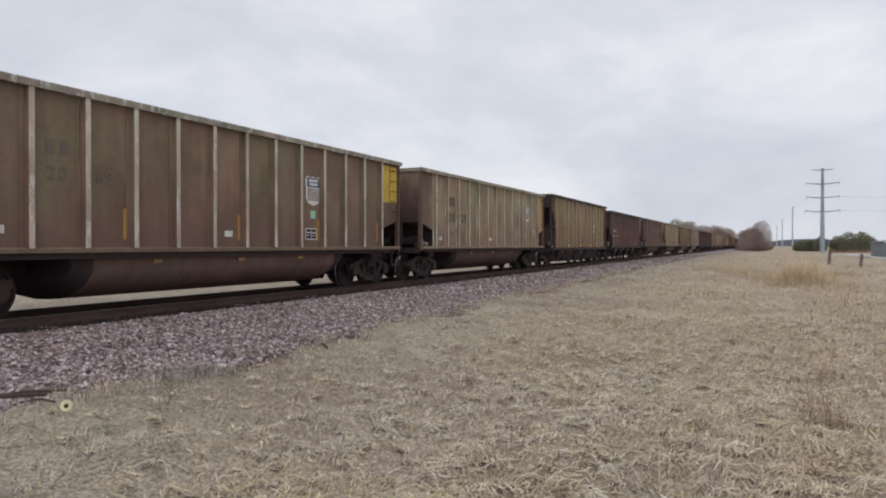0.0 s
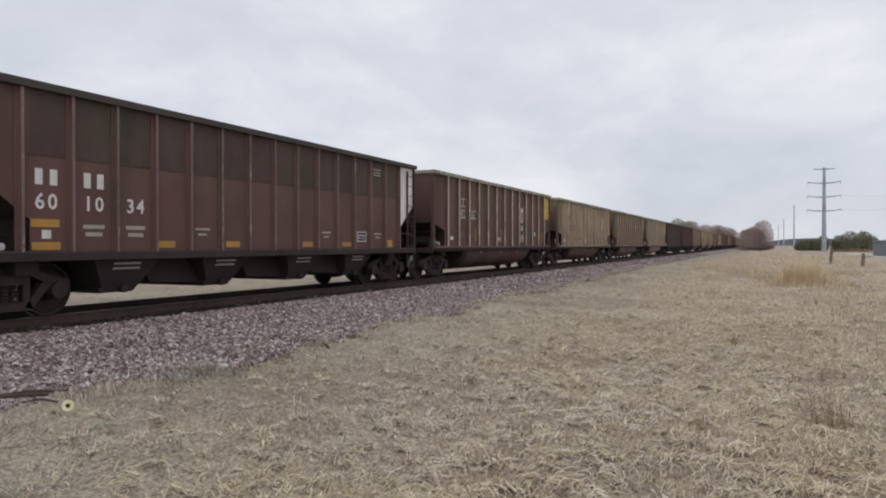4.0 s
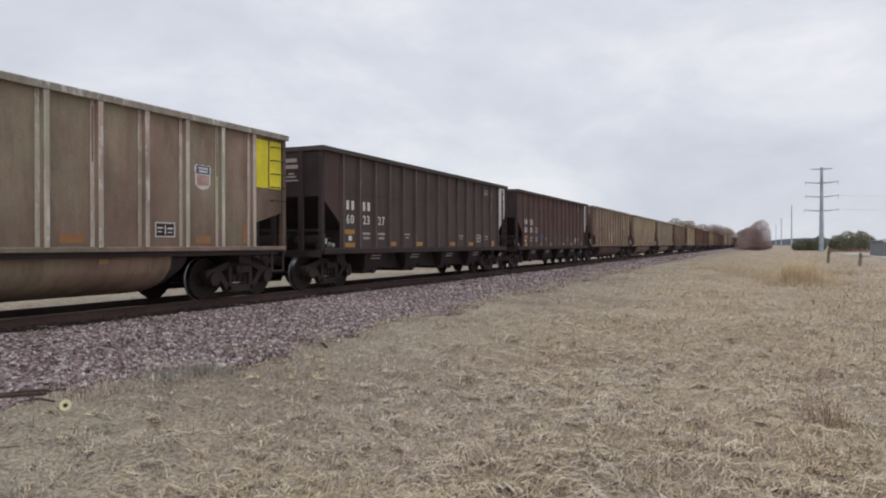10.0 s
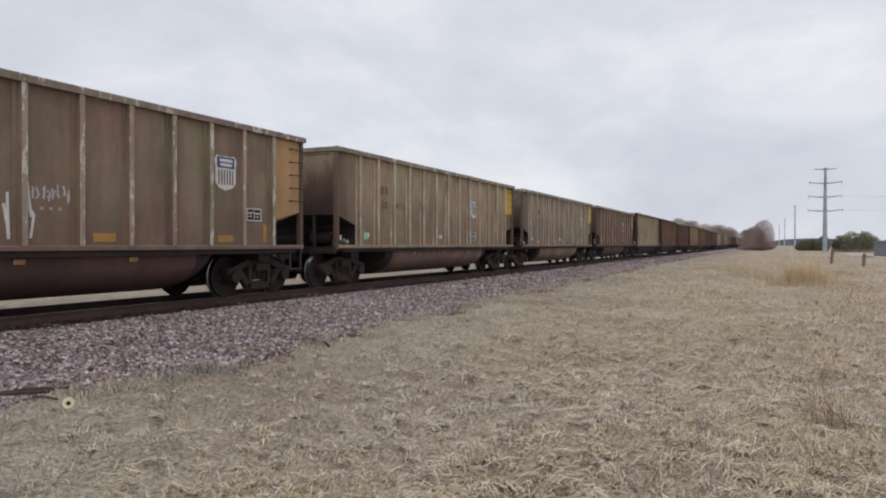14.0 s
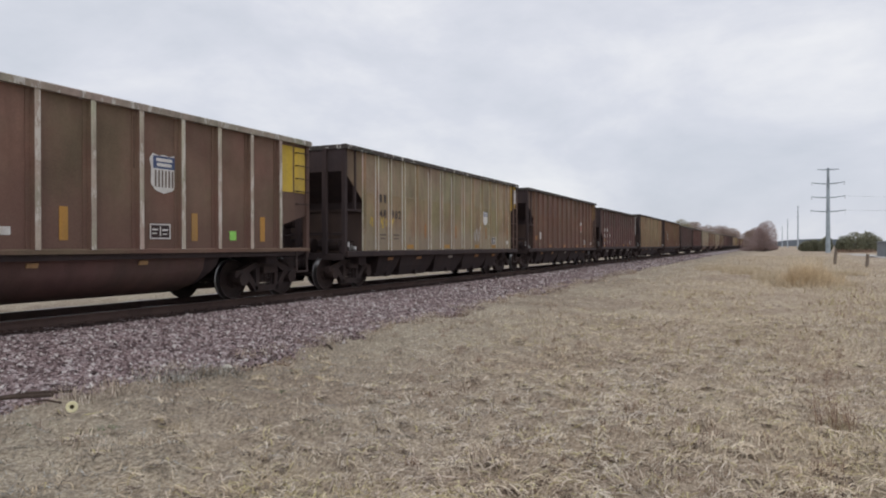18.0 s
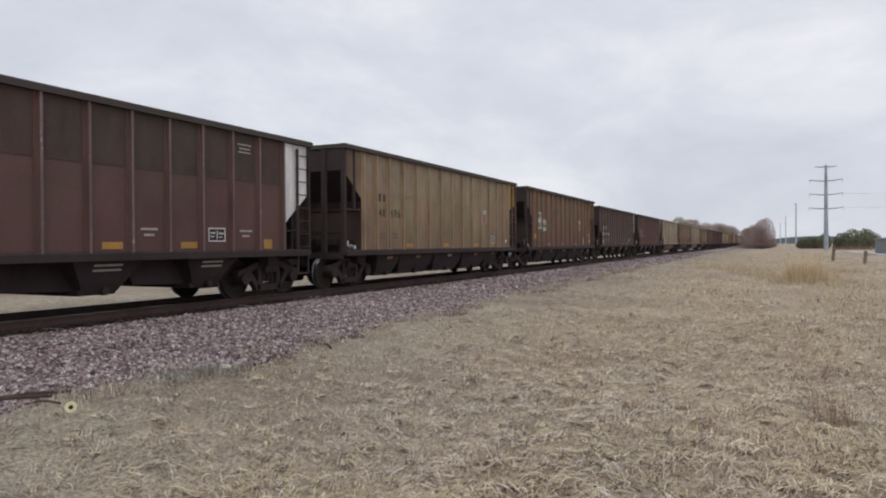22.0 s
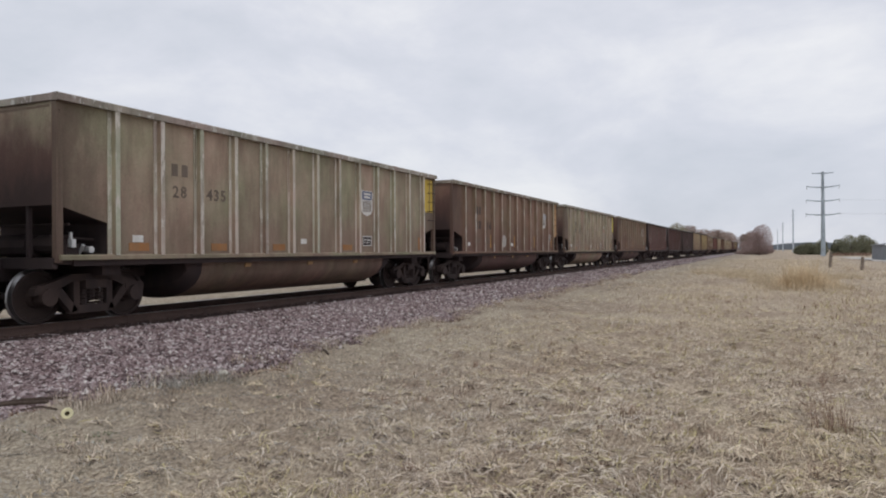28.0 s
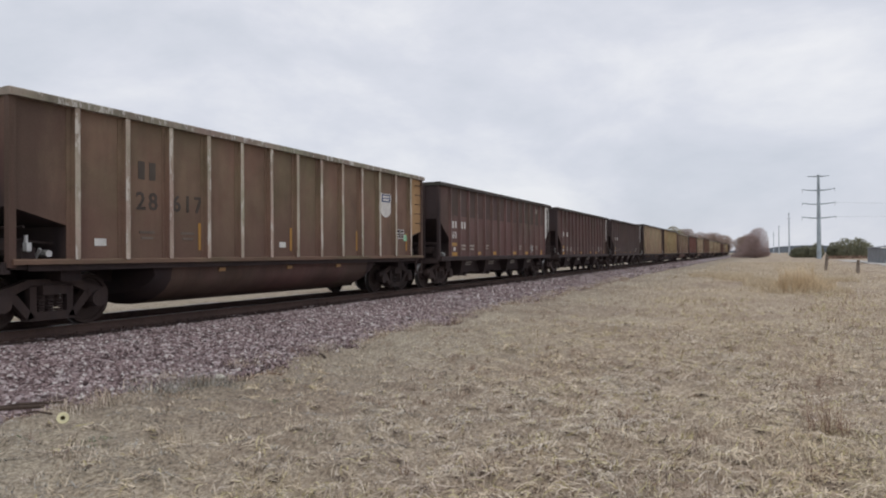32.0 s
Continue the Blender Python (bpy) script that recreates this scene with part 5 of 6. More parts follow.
G, C, H = "gondola", "hopper", "tall_hopper"
TAN, OLIVE, SAND = (0.33, 0.275, 0.195), (0.30, 0.25, 0.175), (0.33, 0.29, 0.218)
BROWN, UMBER, RED = (0.205, 0.162, 0.108), (0.122, 0.080, 0.066), (0.165, 0.085, 0.070)
BLACK, GREY = (0.075, 0.058, 0.055), (0.275, 0.235, 0.178)
PALE, LIGHT = (0.45, 0.42, 0.355), (0.46, 0.44, 0.385)
TRAIN = [
    # kind, colour, name, rib colour, corner, tub, mark, number, ink, emblem, reflector, upright
    (G, BROWN, "brown", PALE, "yellow", None, "two", ("28", "632"), "ghost", "clean", "orange", True),
    (G, OLIVE, "olive_grey", (0.42, 0.39, 0.31), "amber", None, "two", ("28", "320"), "dark", "clean", "orange", True),
    (H, (0.29, 0.235, 0.15), "tan", None, "yellow", None, "two", ("48", "493"), "ghost", "fresh", "yellow", False),
    (C, UMBER, "dark_umber", None, "white", None, "four", ("60", "10", "34"), "chalk", "", "orange", False),
    (G, UMBER, "umber", PALE, "yellow", None, "two", ("28", "878"), "patch", "faded", "orange", True),
    (G, OLIVE, "olive_grey", (0.42, 0.39, 0.31), "amber", None, "two", ("28", "103"), "dark", "clean", "orange", True),
    (G, BROWN, "brown", PALE, "yellow", None, "two", ("29", "145"), "ghost", "faded", "", True),
    (G, GREY, "grey_tan", LIGHT, "lime", (0.30, 0.23, 0.17), "three", ("288", "361"), "dark", "fresh", "rust_orange", False),
    (C, BLACK, "sooty_brown", None, "white", None, "four", ("60", "23", "27"), "chalk", "", "orange", False),
    (C, (0.090, 0.058, 0.053), "dark_brown", None, "white", None, "four", ("60", "20", "27"), "chalk", "", "orange", False),
    (G, (0.235, 0.185, 0.138), "drab_brown", (0.34, 0.29, 0.23), "amber", None, "two", ("28", "203"), "dark", "clean", "orange", False),
    (G, TAN, "dusty_tan", (0.42, 0.38, 0.29), "yellow", (0.22, 0.17, 0.13), "two", ("28", "413"), "ghost", "clean", "rust_orange", False),
    (G, GREY, "grey_tan", LIGHT, "yellow", (0.28, 0.22, 0.16), "two", ("28", ""), "dark", "fresh", "orange", False),
    (G, (0.172, 0.122, 0.086), "earth_brown", PALE, "yellow", None, "two", ("28", "862"), "ghost", "clean", "orange", True),
    (H, (0.295, 0.237, 0.150), "mustard_tan", (0.55, 0.55, 0.50), "yellow", None, "two", ("48", "982"), "dark", "white", "orange", False),
    (H, (0.150, 0.098, 0.068), "rust_brown", None, "yellow", None, "", ("", ""), "ghost", "red", "rust_orange", False),
    (C, (0.117, 0.074, 0.065), "maroon_brown", None, "white", None, "four", ("60", "11", "74"), "chalk", "", "orange", False),
    (H, (0.28, 0.225, 0.145), "khaki", None, "yellow", None, "two", ("48", "696"), "dark", "red", "orange", False),
    (H, (0.170, 0.117, 0.072), "tawny_brown", None, "yellow", None, "two", ("48", "466"), "patch", "red", "rust_orange", False),
    (C, (0.095, 0.070, 0.064), "charcoal_brown", None, "white", None, "four", ("60", "14", "66"), "chalk", "", "orange", False),
    (C, (0.128, 0.080, 0.068), "red_brown", None, "white", None, "four", ("60", "11", "02"), "chalk", "", "orange", False),
    (G, SAND, "sand", LIGHT, "yellow", (0.20, 0.145, 0.11), "two", ("28", "435"), "ghost", "clean", "rust_orange", False),
    (G, (0.205, 0.148, 0.102), "drab_umber", (0.36, 0.32, 0.265), "amber", None, "two", ("28", "216"), "dark", "clean", "orange", True),
    (G, (0.31, 0.268, 0.20), "silver_tan", LIGHT, "lime", (0.29, 0.23, 0.175), "two", ("28", "412"), "dark", "faded", "rust_orange", False),
    (G, (0.185, 0.140, 0.094), "nut_brown", (0.42, 0.38, 0.32), "amber", None, "two", ("28", "617"), "dark", "white", "orange", True),
    (C, (0.14, 0.095, 0.085), "plum_brown", None, "white", None, "four", ("60", "", ""), "chalk", "", "orange", False),
    (C, (0.12, 0.082, 0.075), "dark_brown", None, "white", None, "four", ("", "", ""), "chalk", "", "orange", False),
    (C, BLACK, "sooty_brown", None, "white", None, "four", ("", "", ""), "chalk", "", "orange", False),
    (H, TAN, "tan_far", None, "", None, "", (), "dark", "", "orange", False),
    (H, (0.33, 0.27, 0.16), "mustard_far", None, "", None, "", (), "dark", "", "orange", False),
    (G, BROWN, "brown", PALE, "", None, "", (), "dark", "", "orange", True),
    (C, RED, "oxide_red", None, "", None, "", (), "chalk", "", "orange", False),
    (G, TAN, "dusty_tan", (0.42, 0.38, 0.29), "", None, "", (), "dark", "", "orange", True),
    (H, (0.20, 0.130, 0.095), "rust_brown", None, "", None, "", (), "dark", "", "orange", False),
    (G, OLIVE, "olive_grey", (0.42, 0.39, 0.31), "", None, "", (), "dark", "", "orange", True),
    (G, TAN, "dusty_tan", (0.42, 0.38, 0.29), "", None, "", (), "dark", "", "orange", True),
    (H, TAN, "tan_far", None, "", None, "", (), "dark", "", "orange", False),
    (C, UMBER, "dark_umber", None, "white", None, "", (), "chalk", "", "orange", False),
    (G, BROWN, "brown", PALE, "", None, "", (), "dark", "", "orange", True),
    (H, (0.33, 0.27, 0.16), "mustard_far", None, "", None, "", (), "dark", "", "orange", False),
    (C, BLACK, "sooty_brown", None, "white", None, "", (), "chalk", "", "orange", False),
]
WORDS = {G: "ribbed coal gondola with rounded tub", C: "open-top ribbed coal hopper", H: "tall open-top coal hopper"}
for n, (kind, col, cname, rc, corner, tc, mark, digits, ink, emb, refl, up) in enumerate(TRAIN):
    nice = cname.replace("_far", "").replace("_", " ")
    extra = {"patch": ", number on grey patches"}.get(ink, "")
    extra += {4: "", 9: ", faded blue and green graffiti", 10: ", white outline graffiti", 14: ", pale graffiti along the sill", 20: ", white graffiti tag"}.get(n, "")
    wagon(n, kind, col, cname, rc, corner, tc, mark, digits, ink, emb, refl, "dusty " + nice + " " + WORDS[kind] + extra, up)


def car_of(i):
    return CARS[i][1], KINDS[TRAIN[i][0]]


car, k = car_of(9)
strokes(car, k, -3.2, 1.55, 1.6, 0.5, 5, "tag_blue", 3, "faded blue graffiti", 0.14)
strokes(car, k, 1.2, 1.55, 3.6, 0.5, 9, "tag_green", 4, "faded green graffiti", 0.10)
car, k = car_of(10)
strokes(car, k, -0.75, 1.72, 2.1, 0.95, 10, "chalk", 5, "white outline graffiti", 0.04)
strokes(car, k, 0.45, 2.02, 0.82, 0.3, 9, "tag_white", 6, "white graffiti tag", 0.03)
for j in range(3):
    plate_on(car, "stencil_bar", k, 0.3 + 0.16 * j, 1.78, 0.06, 0.05, "dim")
car, k = car_of(14)
strokes(car, k, -2.4, 1.38, 7.0, 0.36, 22, "tag_pale", 7, "pale graffiti along the sill", 0.03)
for yy in (-2.2, 0.35, 3.4, 6.0):
    plate_on(car, "paint_drip", k, yy, 1.72, 0.10, 0.46, "rust_orange", "upright orange spray streak", 0.002)
g = Geo()
for (a, b), (c, d) in (((-0.25, 0.3), (-0.12, -0.3)), ((-0.12, -0.3), (0.0, 0.2)), ((0.0, 0.2), (0.12, -0.3)), ((0.12, -0.3), (0.27, 0.3))):
    part("graffiti", Geo().prism([(1.3 * a - 0.025, b), (1.3 * a + 0.025, b), (1.3 * c + 0.025, d), (1.3 * c - 0.025, d)], "x", 0, 0.007 + 0.0006 * abs(a)), M["tag_white"], car, "white zigzag graffiti stroke", (k["w"] + 0.034, 2.35, 1.70))
car, k = car_of(20)
strokes(car, k, 3.1, 2.15, 0.7, 0.4, 6, "tag_white", 8, "white graffiti tag", 0.05)
for i, dy, dz in ((0, 2.58, 0.86), (13, 4.5, 0.3), (13, -5.31, 0.26), (12, 4.66, 0.3), (4, 2.6, 0.85), (4, 4.6, 0.6), (24, 6.0, 0.6), (11, -5.7, 0.3)):
    car, k = car_of(i)
    plate_on(car, "routing_tag", k, dy, k["sill"] + dz, 0.2, 0.2, "leaf_green" if i == 13 else "green", "bright green routing tag" if i == 13 else "pale green routing tag", 0.002)
car, k = car_of(12)
plate_on(car, "reflector", k, 5.62, k["sill"] + 0.52, 0.46, 0.24, "orange", "dusty reflector strip")
plate_on(car, "routing_tag", k, 5.37, k["sill"] + 0.30, 0.17, 0.1, "white", "small white routing tag")
for dz in (0.0, -0.13):
    plate_on(car, "stencil_bar", k, 5.55, 2.62 + dz, 0.66, 0.09, "ghost")
car, k = car_of(20)
plate_on(car, "routing_tag", k, 4.35, k["sill"] + 0.85, 0.28, 0.22, "leaf_green", "bright green routing tag", 0.002)
car, k = car_of(15)
plate_on(car, "paint_patch", k, bay(k, -6) - 0.1, 1.73, 0.5, 0.35, "chalk", "white paint patch", 0.002)
plate_on(car, "routing_tag", k, bay(k, -6) - 0.2, 1.28, 0.2, 0.17, "green", "pale green routing tag", 0.002)
plate_on(car, "reflector", k, bay(k, -7), 1.62, 0.5, 0.22, "rust_orange", "faded orange reflector")
car, k = car_of(18)
plate_on(car, "reflector", k, bay(k, -7) + 0.08, 1.62, 0.5, 0.26, "orange", "bright orange reflector")
blotch = Geo().prism([(0.27 * math.cos(a), 0.17 * math.sin(a) + 0.03 * math.sin(3 * a)) for a in np.linspace(0, 6.283, 17)[:-1]], "x", 0, 0.006)
part("paint_mark", blotch, M["rust_orange"], car, "smeared orange paint mark", (k["w"] + 0.014, bay(k, 6) + 0.02, k["sill"] + 0.40))
plate_on(car, "routing_tag", k, bay(k, 6) + 0.03, k["sill"] + 0.72, 0.15, 0.2, "chalk", "small white routing tag")
car, k = car_of(2)
plate_on(car, "routing_tag", k, bay(k, 4) - 0.12, 1.72, 0.22, 0.14, "green", "pale green routing tag", 0.002)
plate_on(car, "routing_tag", k, bay(k, 5) - 0.05, 1.36, 0.2, 0.17, "green", "pale green routing tag", 0.002)
plate_on(car, "paint_patch", k, rib_y(k, 7) - 0.12, 2.1, 0.09, 0.85, "yellow", "upright yellow paint strip", 0.002)
car, k = car_of(22)
disc = Geo().tube((0, 0, 0), (0.006, 0, 0), 0.27, n=20)
part("paint_mark", disc, M["tag_white"], car, "round white paint mark", (k["w"] + 0.014, -1.5, 1.62))
car, k = car_of(14)
plate_on(car, "paint_patch", k, k["L"] / 2 - 0.27, k["top"] - 0.55, 0.4, 0.62, "white", "bare white patch by the ladder", 0.009)
strokes(car, k, -5.0, 1.95, 1.5, 0.4, 5, "yellow", 12, "faded yellow spray marks", 0.05)

# ---- the meadow's edge and the distance ----
M["steel"] = weathered("galvanised_steel", (0.33, 0.385, 0.43), (0.26, 0.29, 0.31), 0.5, 0.6)
M["pale_steel"] = weathered("pale_galvanised_steel", (0.47, 0.52, 0.58), (0.36, 0.40, 0.44), 0.5, 0.6)
M["wire"] = plain("aluminium_wire", (0.30, 0.31, 0.33), 0.5, 0.5)
M["post"] = weathered("weathered_fence_wood", (0.22, 0.18, 0.15), (0.12, 0.095, 0.08), 0.6, 0.95)
M["gravel"] = plain("pale_gravel_road", (0.52, 0.50, 0.47), 0.95, vary=0.15, scale=2.0)
M["shed"] = weathered("grey_metal_siding", (0.20, 0.215, 0.235), (0.14, 0.145, 0.15), 0.5, 0.6)
M["trim"] = plain("white_trim", (0.75, 0.75, 0.74), 0.7)
M["bark"] = weathered("grey_bark", (0.13, 0.10, 0.085), (0.06, 0.05, 0.045), 0.6, 0.95)
# russet, tan-twig and evergreen colours are lightened: distance haze put into them
M["russet"] = island("hazed_russet_twigs", [(0.0, (0.25, 0.180, 0.170)), (0.5, (0.38, 0.285, 0.270)), (1.0, (0.52, 0.42, 0.40))])
M["twig"] = island("hazed_tan_twigs", [(0.0, (0.24, 0.18, 0.155)), (0.5, (0.37, 0.285, 0.245)), (1.0, (0.48, 0.39, 0.335))])
M["budding"] = island("budding_olive_twigs", [(0.0, (0.19, 0.17, 0.10)), (0.5, (0.29, 0.26, 0.17)), (1.0, (0.38, 0.35, 0.25))])
M["cedar"] = island("hazed_evergreen_leaves", [(0.0, (0.12, 0.128, 0.090)), (0.5, (0.21, 0.217, 0.150)), (1.0, (0.33, 0.32, 0.225))])
# the woods' blue-grey is haze painted into their colour
M["haze"] = plain("hazed_woods", (0.16, 0.185, 0.215), 1.0, vary=0.2, scale=0.02)
M["plastic"] = plain("yellowed_white_plastic", (0.74, 0.69, 0.44), 0.5)
M["hole"] = plain("bore_shade", (0.10, 0.085, 0.05), 0.9)
M["stick"] = weathered("dark_broken_branch", (0.075, 0.055, 0.045), (0.16, 0.12, 0.09), 0.6, 0.95)
M["pale_stone"] = plain("pale_limestone", (0.55, 0.52, 0.45), 0.9)


def spot(away, side):
    """A place that far along the line of the track and that far east of the tripod."""
    return side, away + side * 0.459


def crown_mesh(name, n, w, z0, z1, piece, mat, seed, belly=0.45, gaps=0.5, slim=0.35):
    """Many small pointed clumps in an uneven dome."""
    r = np.random.default_rng(seed)
    lobes = r.normal(size=(9, 3))
    lobes /= np.linalg.norm(lobes, axis=1)[:, None]
    d = r.normal(size=(n, 3))
    d /= np.linalg.norm(d, axis=1)[:, None]
    reach = 0.74 + 0.26 * np.max(d @ lobes.T, axis=1) ** 3
    rad = reach * (1 - gaps * r.random(n) ** 1.6)
    zc, hz = z0 + (z1 - z0) * belly, np.where(d[:, 2] > 0, (z1 - z0) * (1 - belly), (z1 - z0) * belly)
    c = np.stack([d[:, 0] * rad * w, d[:, 1] * rad * w, zc + d[:, 2] * rad * hz], 1)
    up = d * 0.8 + np.array([0, 0, 0.7]) + r.normal(0, 0.45, (n, 3))
    up /= np.linalg.norm(up, axis=1)[:, None]
    sd = np.cross(up, r.normal(size=(n, 3)))
    sd /= np.linalg.norm(sd, axis=1)[:, None]
    s = (piece * np.exp(r.normal(0, 0.35, n)))[:, None]
    v = np.stack([c - sd * s * slim, c + sd * s * slim, c + up * s * 1.3], 1).reshape(-1, 3)
    return mesh_np(name, v, np.arange(3 * n).reshape(n, 3), mat)


def tree(name, label, category, x, y, h, w, leaf, n, seed, piece=0.3, low=0.12, belly=0.45, gaps=0.5, slim=0.35, group=""):
    r = random.Random(seed)
    t = tagged(new(name), label, category, group)
    t.location = (x, y, float(land(x, y)) - 0.03)
    g = Geo().tube((0, 0, 0), (r.uniform(-0.1, 0.1) * h * 0.1, 0, h * 0.62), 0.028 * h, 0.010 * h, 8)
    part("trunk", g, M["bark"], t)
    for i in range(8):
        a, z = r.uniform(0, 6.28), h * r.uniform(0.14, 0.5)
        l = w * r.uniform(0.5, 0.85)
        mid = (math.cos(a) * l * 0.5, math.sin(a) * l * 0.5, z + l * 0.45)
        g = Geo().tube((0, 0, z), mid, 0.011 * h, 0.007 * h, 6).tube(mid, (math.cos(a + 0.3) * l, math.sin(a + 0.3) * l, z + l * 1.0 if z + l < h * 0.95 else h * 0.9), 0.007 * h, 0.002 * h, 5)
        part("limb", g, M["bark"], t)
    part("crown", crown_mesh("crown", n, w, h * low, h, piece, M[leaf], seed, belly, gaps, slim), M[leaf], t)
    return t


x, y = spot(200, -1.3)
tree("oak_tree", "dense russet-leaved winter oak standing beside the track", "tree", x, y, 8.6, 3.75, "russet", 52000, 11, 0.14, 0.0, 0.16, 0.72, 0.16)
x, y = spot(214, -5.0)
tree("oak_tree", "low russet-twigged winter bush at the oak's foot", "bush", x, y, 4.2, 2.9, "russet", 9000, 12, 0.16, 0.0, 0.14, 0.85, 0.13)
BARE = [(300, -31, 10.8, 4.2, "budding"), (305, -27, 10.2, 3.4, "twig"), (340, -24, 9.2, 4.4, "twig"), (345, -19.5, 9.6, 4.0, "twig"), (350, -27, 8.4, 3.6, "russet"),
        (410, -18.5, 9.5, 4.8, "twig"), (430, -24, 10, 4.6, "russet"), (300, -6.3, 7.2, 3.0, "twig"), (330, -4.5, 8.2, 3.6, "russet"), (390, -6, 8.5, 4.0, "twig"),
        (470, -20, 10, 5, "twig"), (500, -5, 9, 5, "twig"), (285, -5.2, 5.0, 2.2, "twig")]
for i, (a, s, h, w, leaf) in enumerate(BARE):
    x, y = spot(a, s)
    kindword = {"twig": "bare tan-twigged tree in the row along the track", "russet": "russet-twigged winter tree in the row along the track", "budding": "thin olive budding tree beyond the track"}[leaf]
    tree("bare_tree", kindword, "tree", x, y, h * 1.16, w * 1.1, leaf, 12000, 20 + i, 0.27, 0.05, 0.5, 0.75, 0.16, "winter trees along the line")
SHRUBS = [(206, 8.9, 3.0, 2.0), (203, 10.9, 3.7, 2.3), (200, 13.2, 3.9, 2.0), (200, 17.4, 4.3, 2.3), (196, 19.9, 5.2, 2.9), (197, 22.7, 5.5, 2.4), (212, 26.6, 4.1, 2.2), (125, 20.5, 3.6, 2.0)]
for i, (a, s, h, w) in enumerate(SHRUBS):
    x, y = spot(a, s)
    tree("evergreen_shrub", "dark green rounded evergreen shrub in a row", "shrub", x, y, h, w, "cedar", 5200, 50 + i, 0.19, 0.0, 0.2, 0.6, 0.4, "evergreen shrubs by the road")


def power_pole():
    p = tagged(new("power_pole"), "tall grey steel transmission pole with curved crossarms", "power pole", "transmission poles along the line")
    g = Geo()
    for i in range(6):
        z0, z1 = 18.2 * i / 6, 18.2 * (i + 1) / 6
        g.tube((0, 0, z0), (0, 0, z1), 0.50 - 0.25 * i / 6, 0.50 - 0.25 * (i + 1) / 6, 12, caps=i in (0, 5))
    part("shaft", g.mesh("shaft", True), M["steel"], p)
    for z, l in ((17.85, 2.1), (14.9, 3.15), (11.95, 3.2), (8.95, 3.3)):
        for s in (-1, 1):
            a = Geo()
            pts = [(0.2 * s, -0.05), (0.45 * l * s, 0.0), (0.8 * l * s, 0.14), (l * s, 0.30)] if z < 17 else [(0.2 * s, 0.0), (0.6 * l * s, 0.02), (l * s, 0.10)]
            for (u, v), (u2, v2) in zip(pts, pts[1:]):
                a.tube((u, 0, z + v), (u2, 0, z + v2), 0.15 - 0.08 * abs(u) / l, 0.15 - 0.08 * abs(u2) / l, 6)
            arm = part("crossarm", a, M["steel"], p)
            if z < 17:
                ins = Geo()
                for j in range(4):
                    ins.tube((0.97 * l * s, 0, z + 0.2 - 0.16 * j), (0.97 * l * s, 0, z + 0.12 - 0.16 * j), 0.11, 0.05, 8)
                part("insulator", ins, M["wire"], arm)
    return p


x, y = spot(165, 11.35)
power_pole().matrix_basis = pose(x, y, -0.1)


def slim_pole():
    p = tagged(new("power_pole"), "slim grey power pole with short insulator arms", "power pole", "transmission poles along the line")
    part("shaft", Geo().tube((0, 0, 0), (0, 0, 18.2), 0.34, 0.19, 10).mesh("shaft", True), M["pale_steel"], p)
    for z in (17.6, 15.6, 13.6):
        part("insulator", Geo().tube((-0.7, 0, z + 0.12), (0, 0, z), 0.05, n=6), M["wire"], p)
        part("insulator", Geo().tube((0.7, 0, z + 0.12), (0, 0, z), 0.05, n=6), M["wire"], p)
    return p


slim = slim_pole()
for i, (a, s) in enumerate(((324, 10.85), (487, 10.4), (640, 9.6))):
    x, y = spot(a, s)
    if i:
        copy_thing(slim, pose(x, y, -0.1))
    else:
        slim.matrix_basis = pose(x, y, -0.1)
# two faint wires that leave the first pole eastward to the next one
x, y = spot(165, 11.35)
far_pole = slim_pole()
far_pole.matrix_basis = pose(98, 214, -0.1)
for z, zb in ((12.0, 16.0), (9.0, 13.9)):
    g = Geo()
    pts = [(x + 3.1 + (97.4 - x - 3.1) * u, y + (214 - y) * u, z + (zb - z) * u - 2.4 * 4 * u * (1 - u) * 0.6) for u in np.linspace(0, 1, 13)]
    for p, q2 in zip(pts, pts[1:]):
        g.tube(p, q2, 0.018, n=4, caps=False)
    tagged(part("power_line", g, M["wire"]), "thin grey overhead wire between poles", "power line", "overhead wires")

# gravel road, shed, fence posts
g = Geo()
ys = [30 + 6 * i for i in range(20)]
vs, fs = [], []
for j, yy in enumerate(ys):
    for xx in (12.3 + 0.25 * math.sin(yy * 0.13), 13.8, 15.4 + 0.2 * math.sin(yy * 0.2)):
        vs.append((xx, yy, float(land(xx, yy)) + 0.05))
for j in range(len(ys) - 1):
    fs += [(3 * j, 3 * j + 1, 3 * j + 4, 3 * j + 3), (3 * j + 1, 3 * j + 2, 3 * j + 5, 3 * j + 4)]
tagged(part("road", g.add(vs, fs), M["gravel"]), "pale gravel road beyond the meadow", "road", kind="structure")
sx, sy = spot(100, 14.4)
shed = tagged(new("shed"), "low grey metal-sided shed by the gravel road", "shed")
shed.location = (sx, sy, -0.02)
part("wall", Geo().box(0, 9, 0, 14, 0, 2.05), M["shed"], shed)
for i in range(24):
    part("batten", shared("batten", lambda: Geo().box(-0.02, 0.02, -0.03, 0.0, 0.05, 2.0).mesh("batten")), M["shed"], shed, "", (0.2 + 0.375 * i, 0, 0))
part("roof", Geo().prism([(-0.25, 2.05), (9.25, 2.05), (9.25, 2.13), (4.5, 2.75), (-0.25, 2.13)], "y", -0.25, 14.25), M["shed"], shed, "shallow grey roof")
part("fascia", Geo().box(-0.25, 9.25, -0.29, -0.25, 2.0, 2.13), M["trim"], shed, "white fascia board")
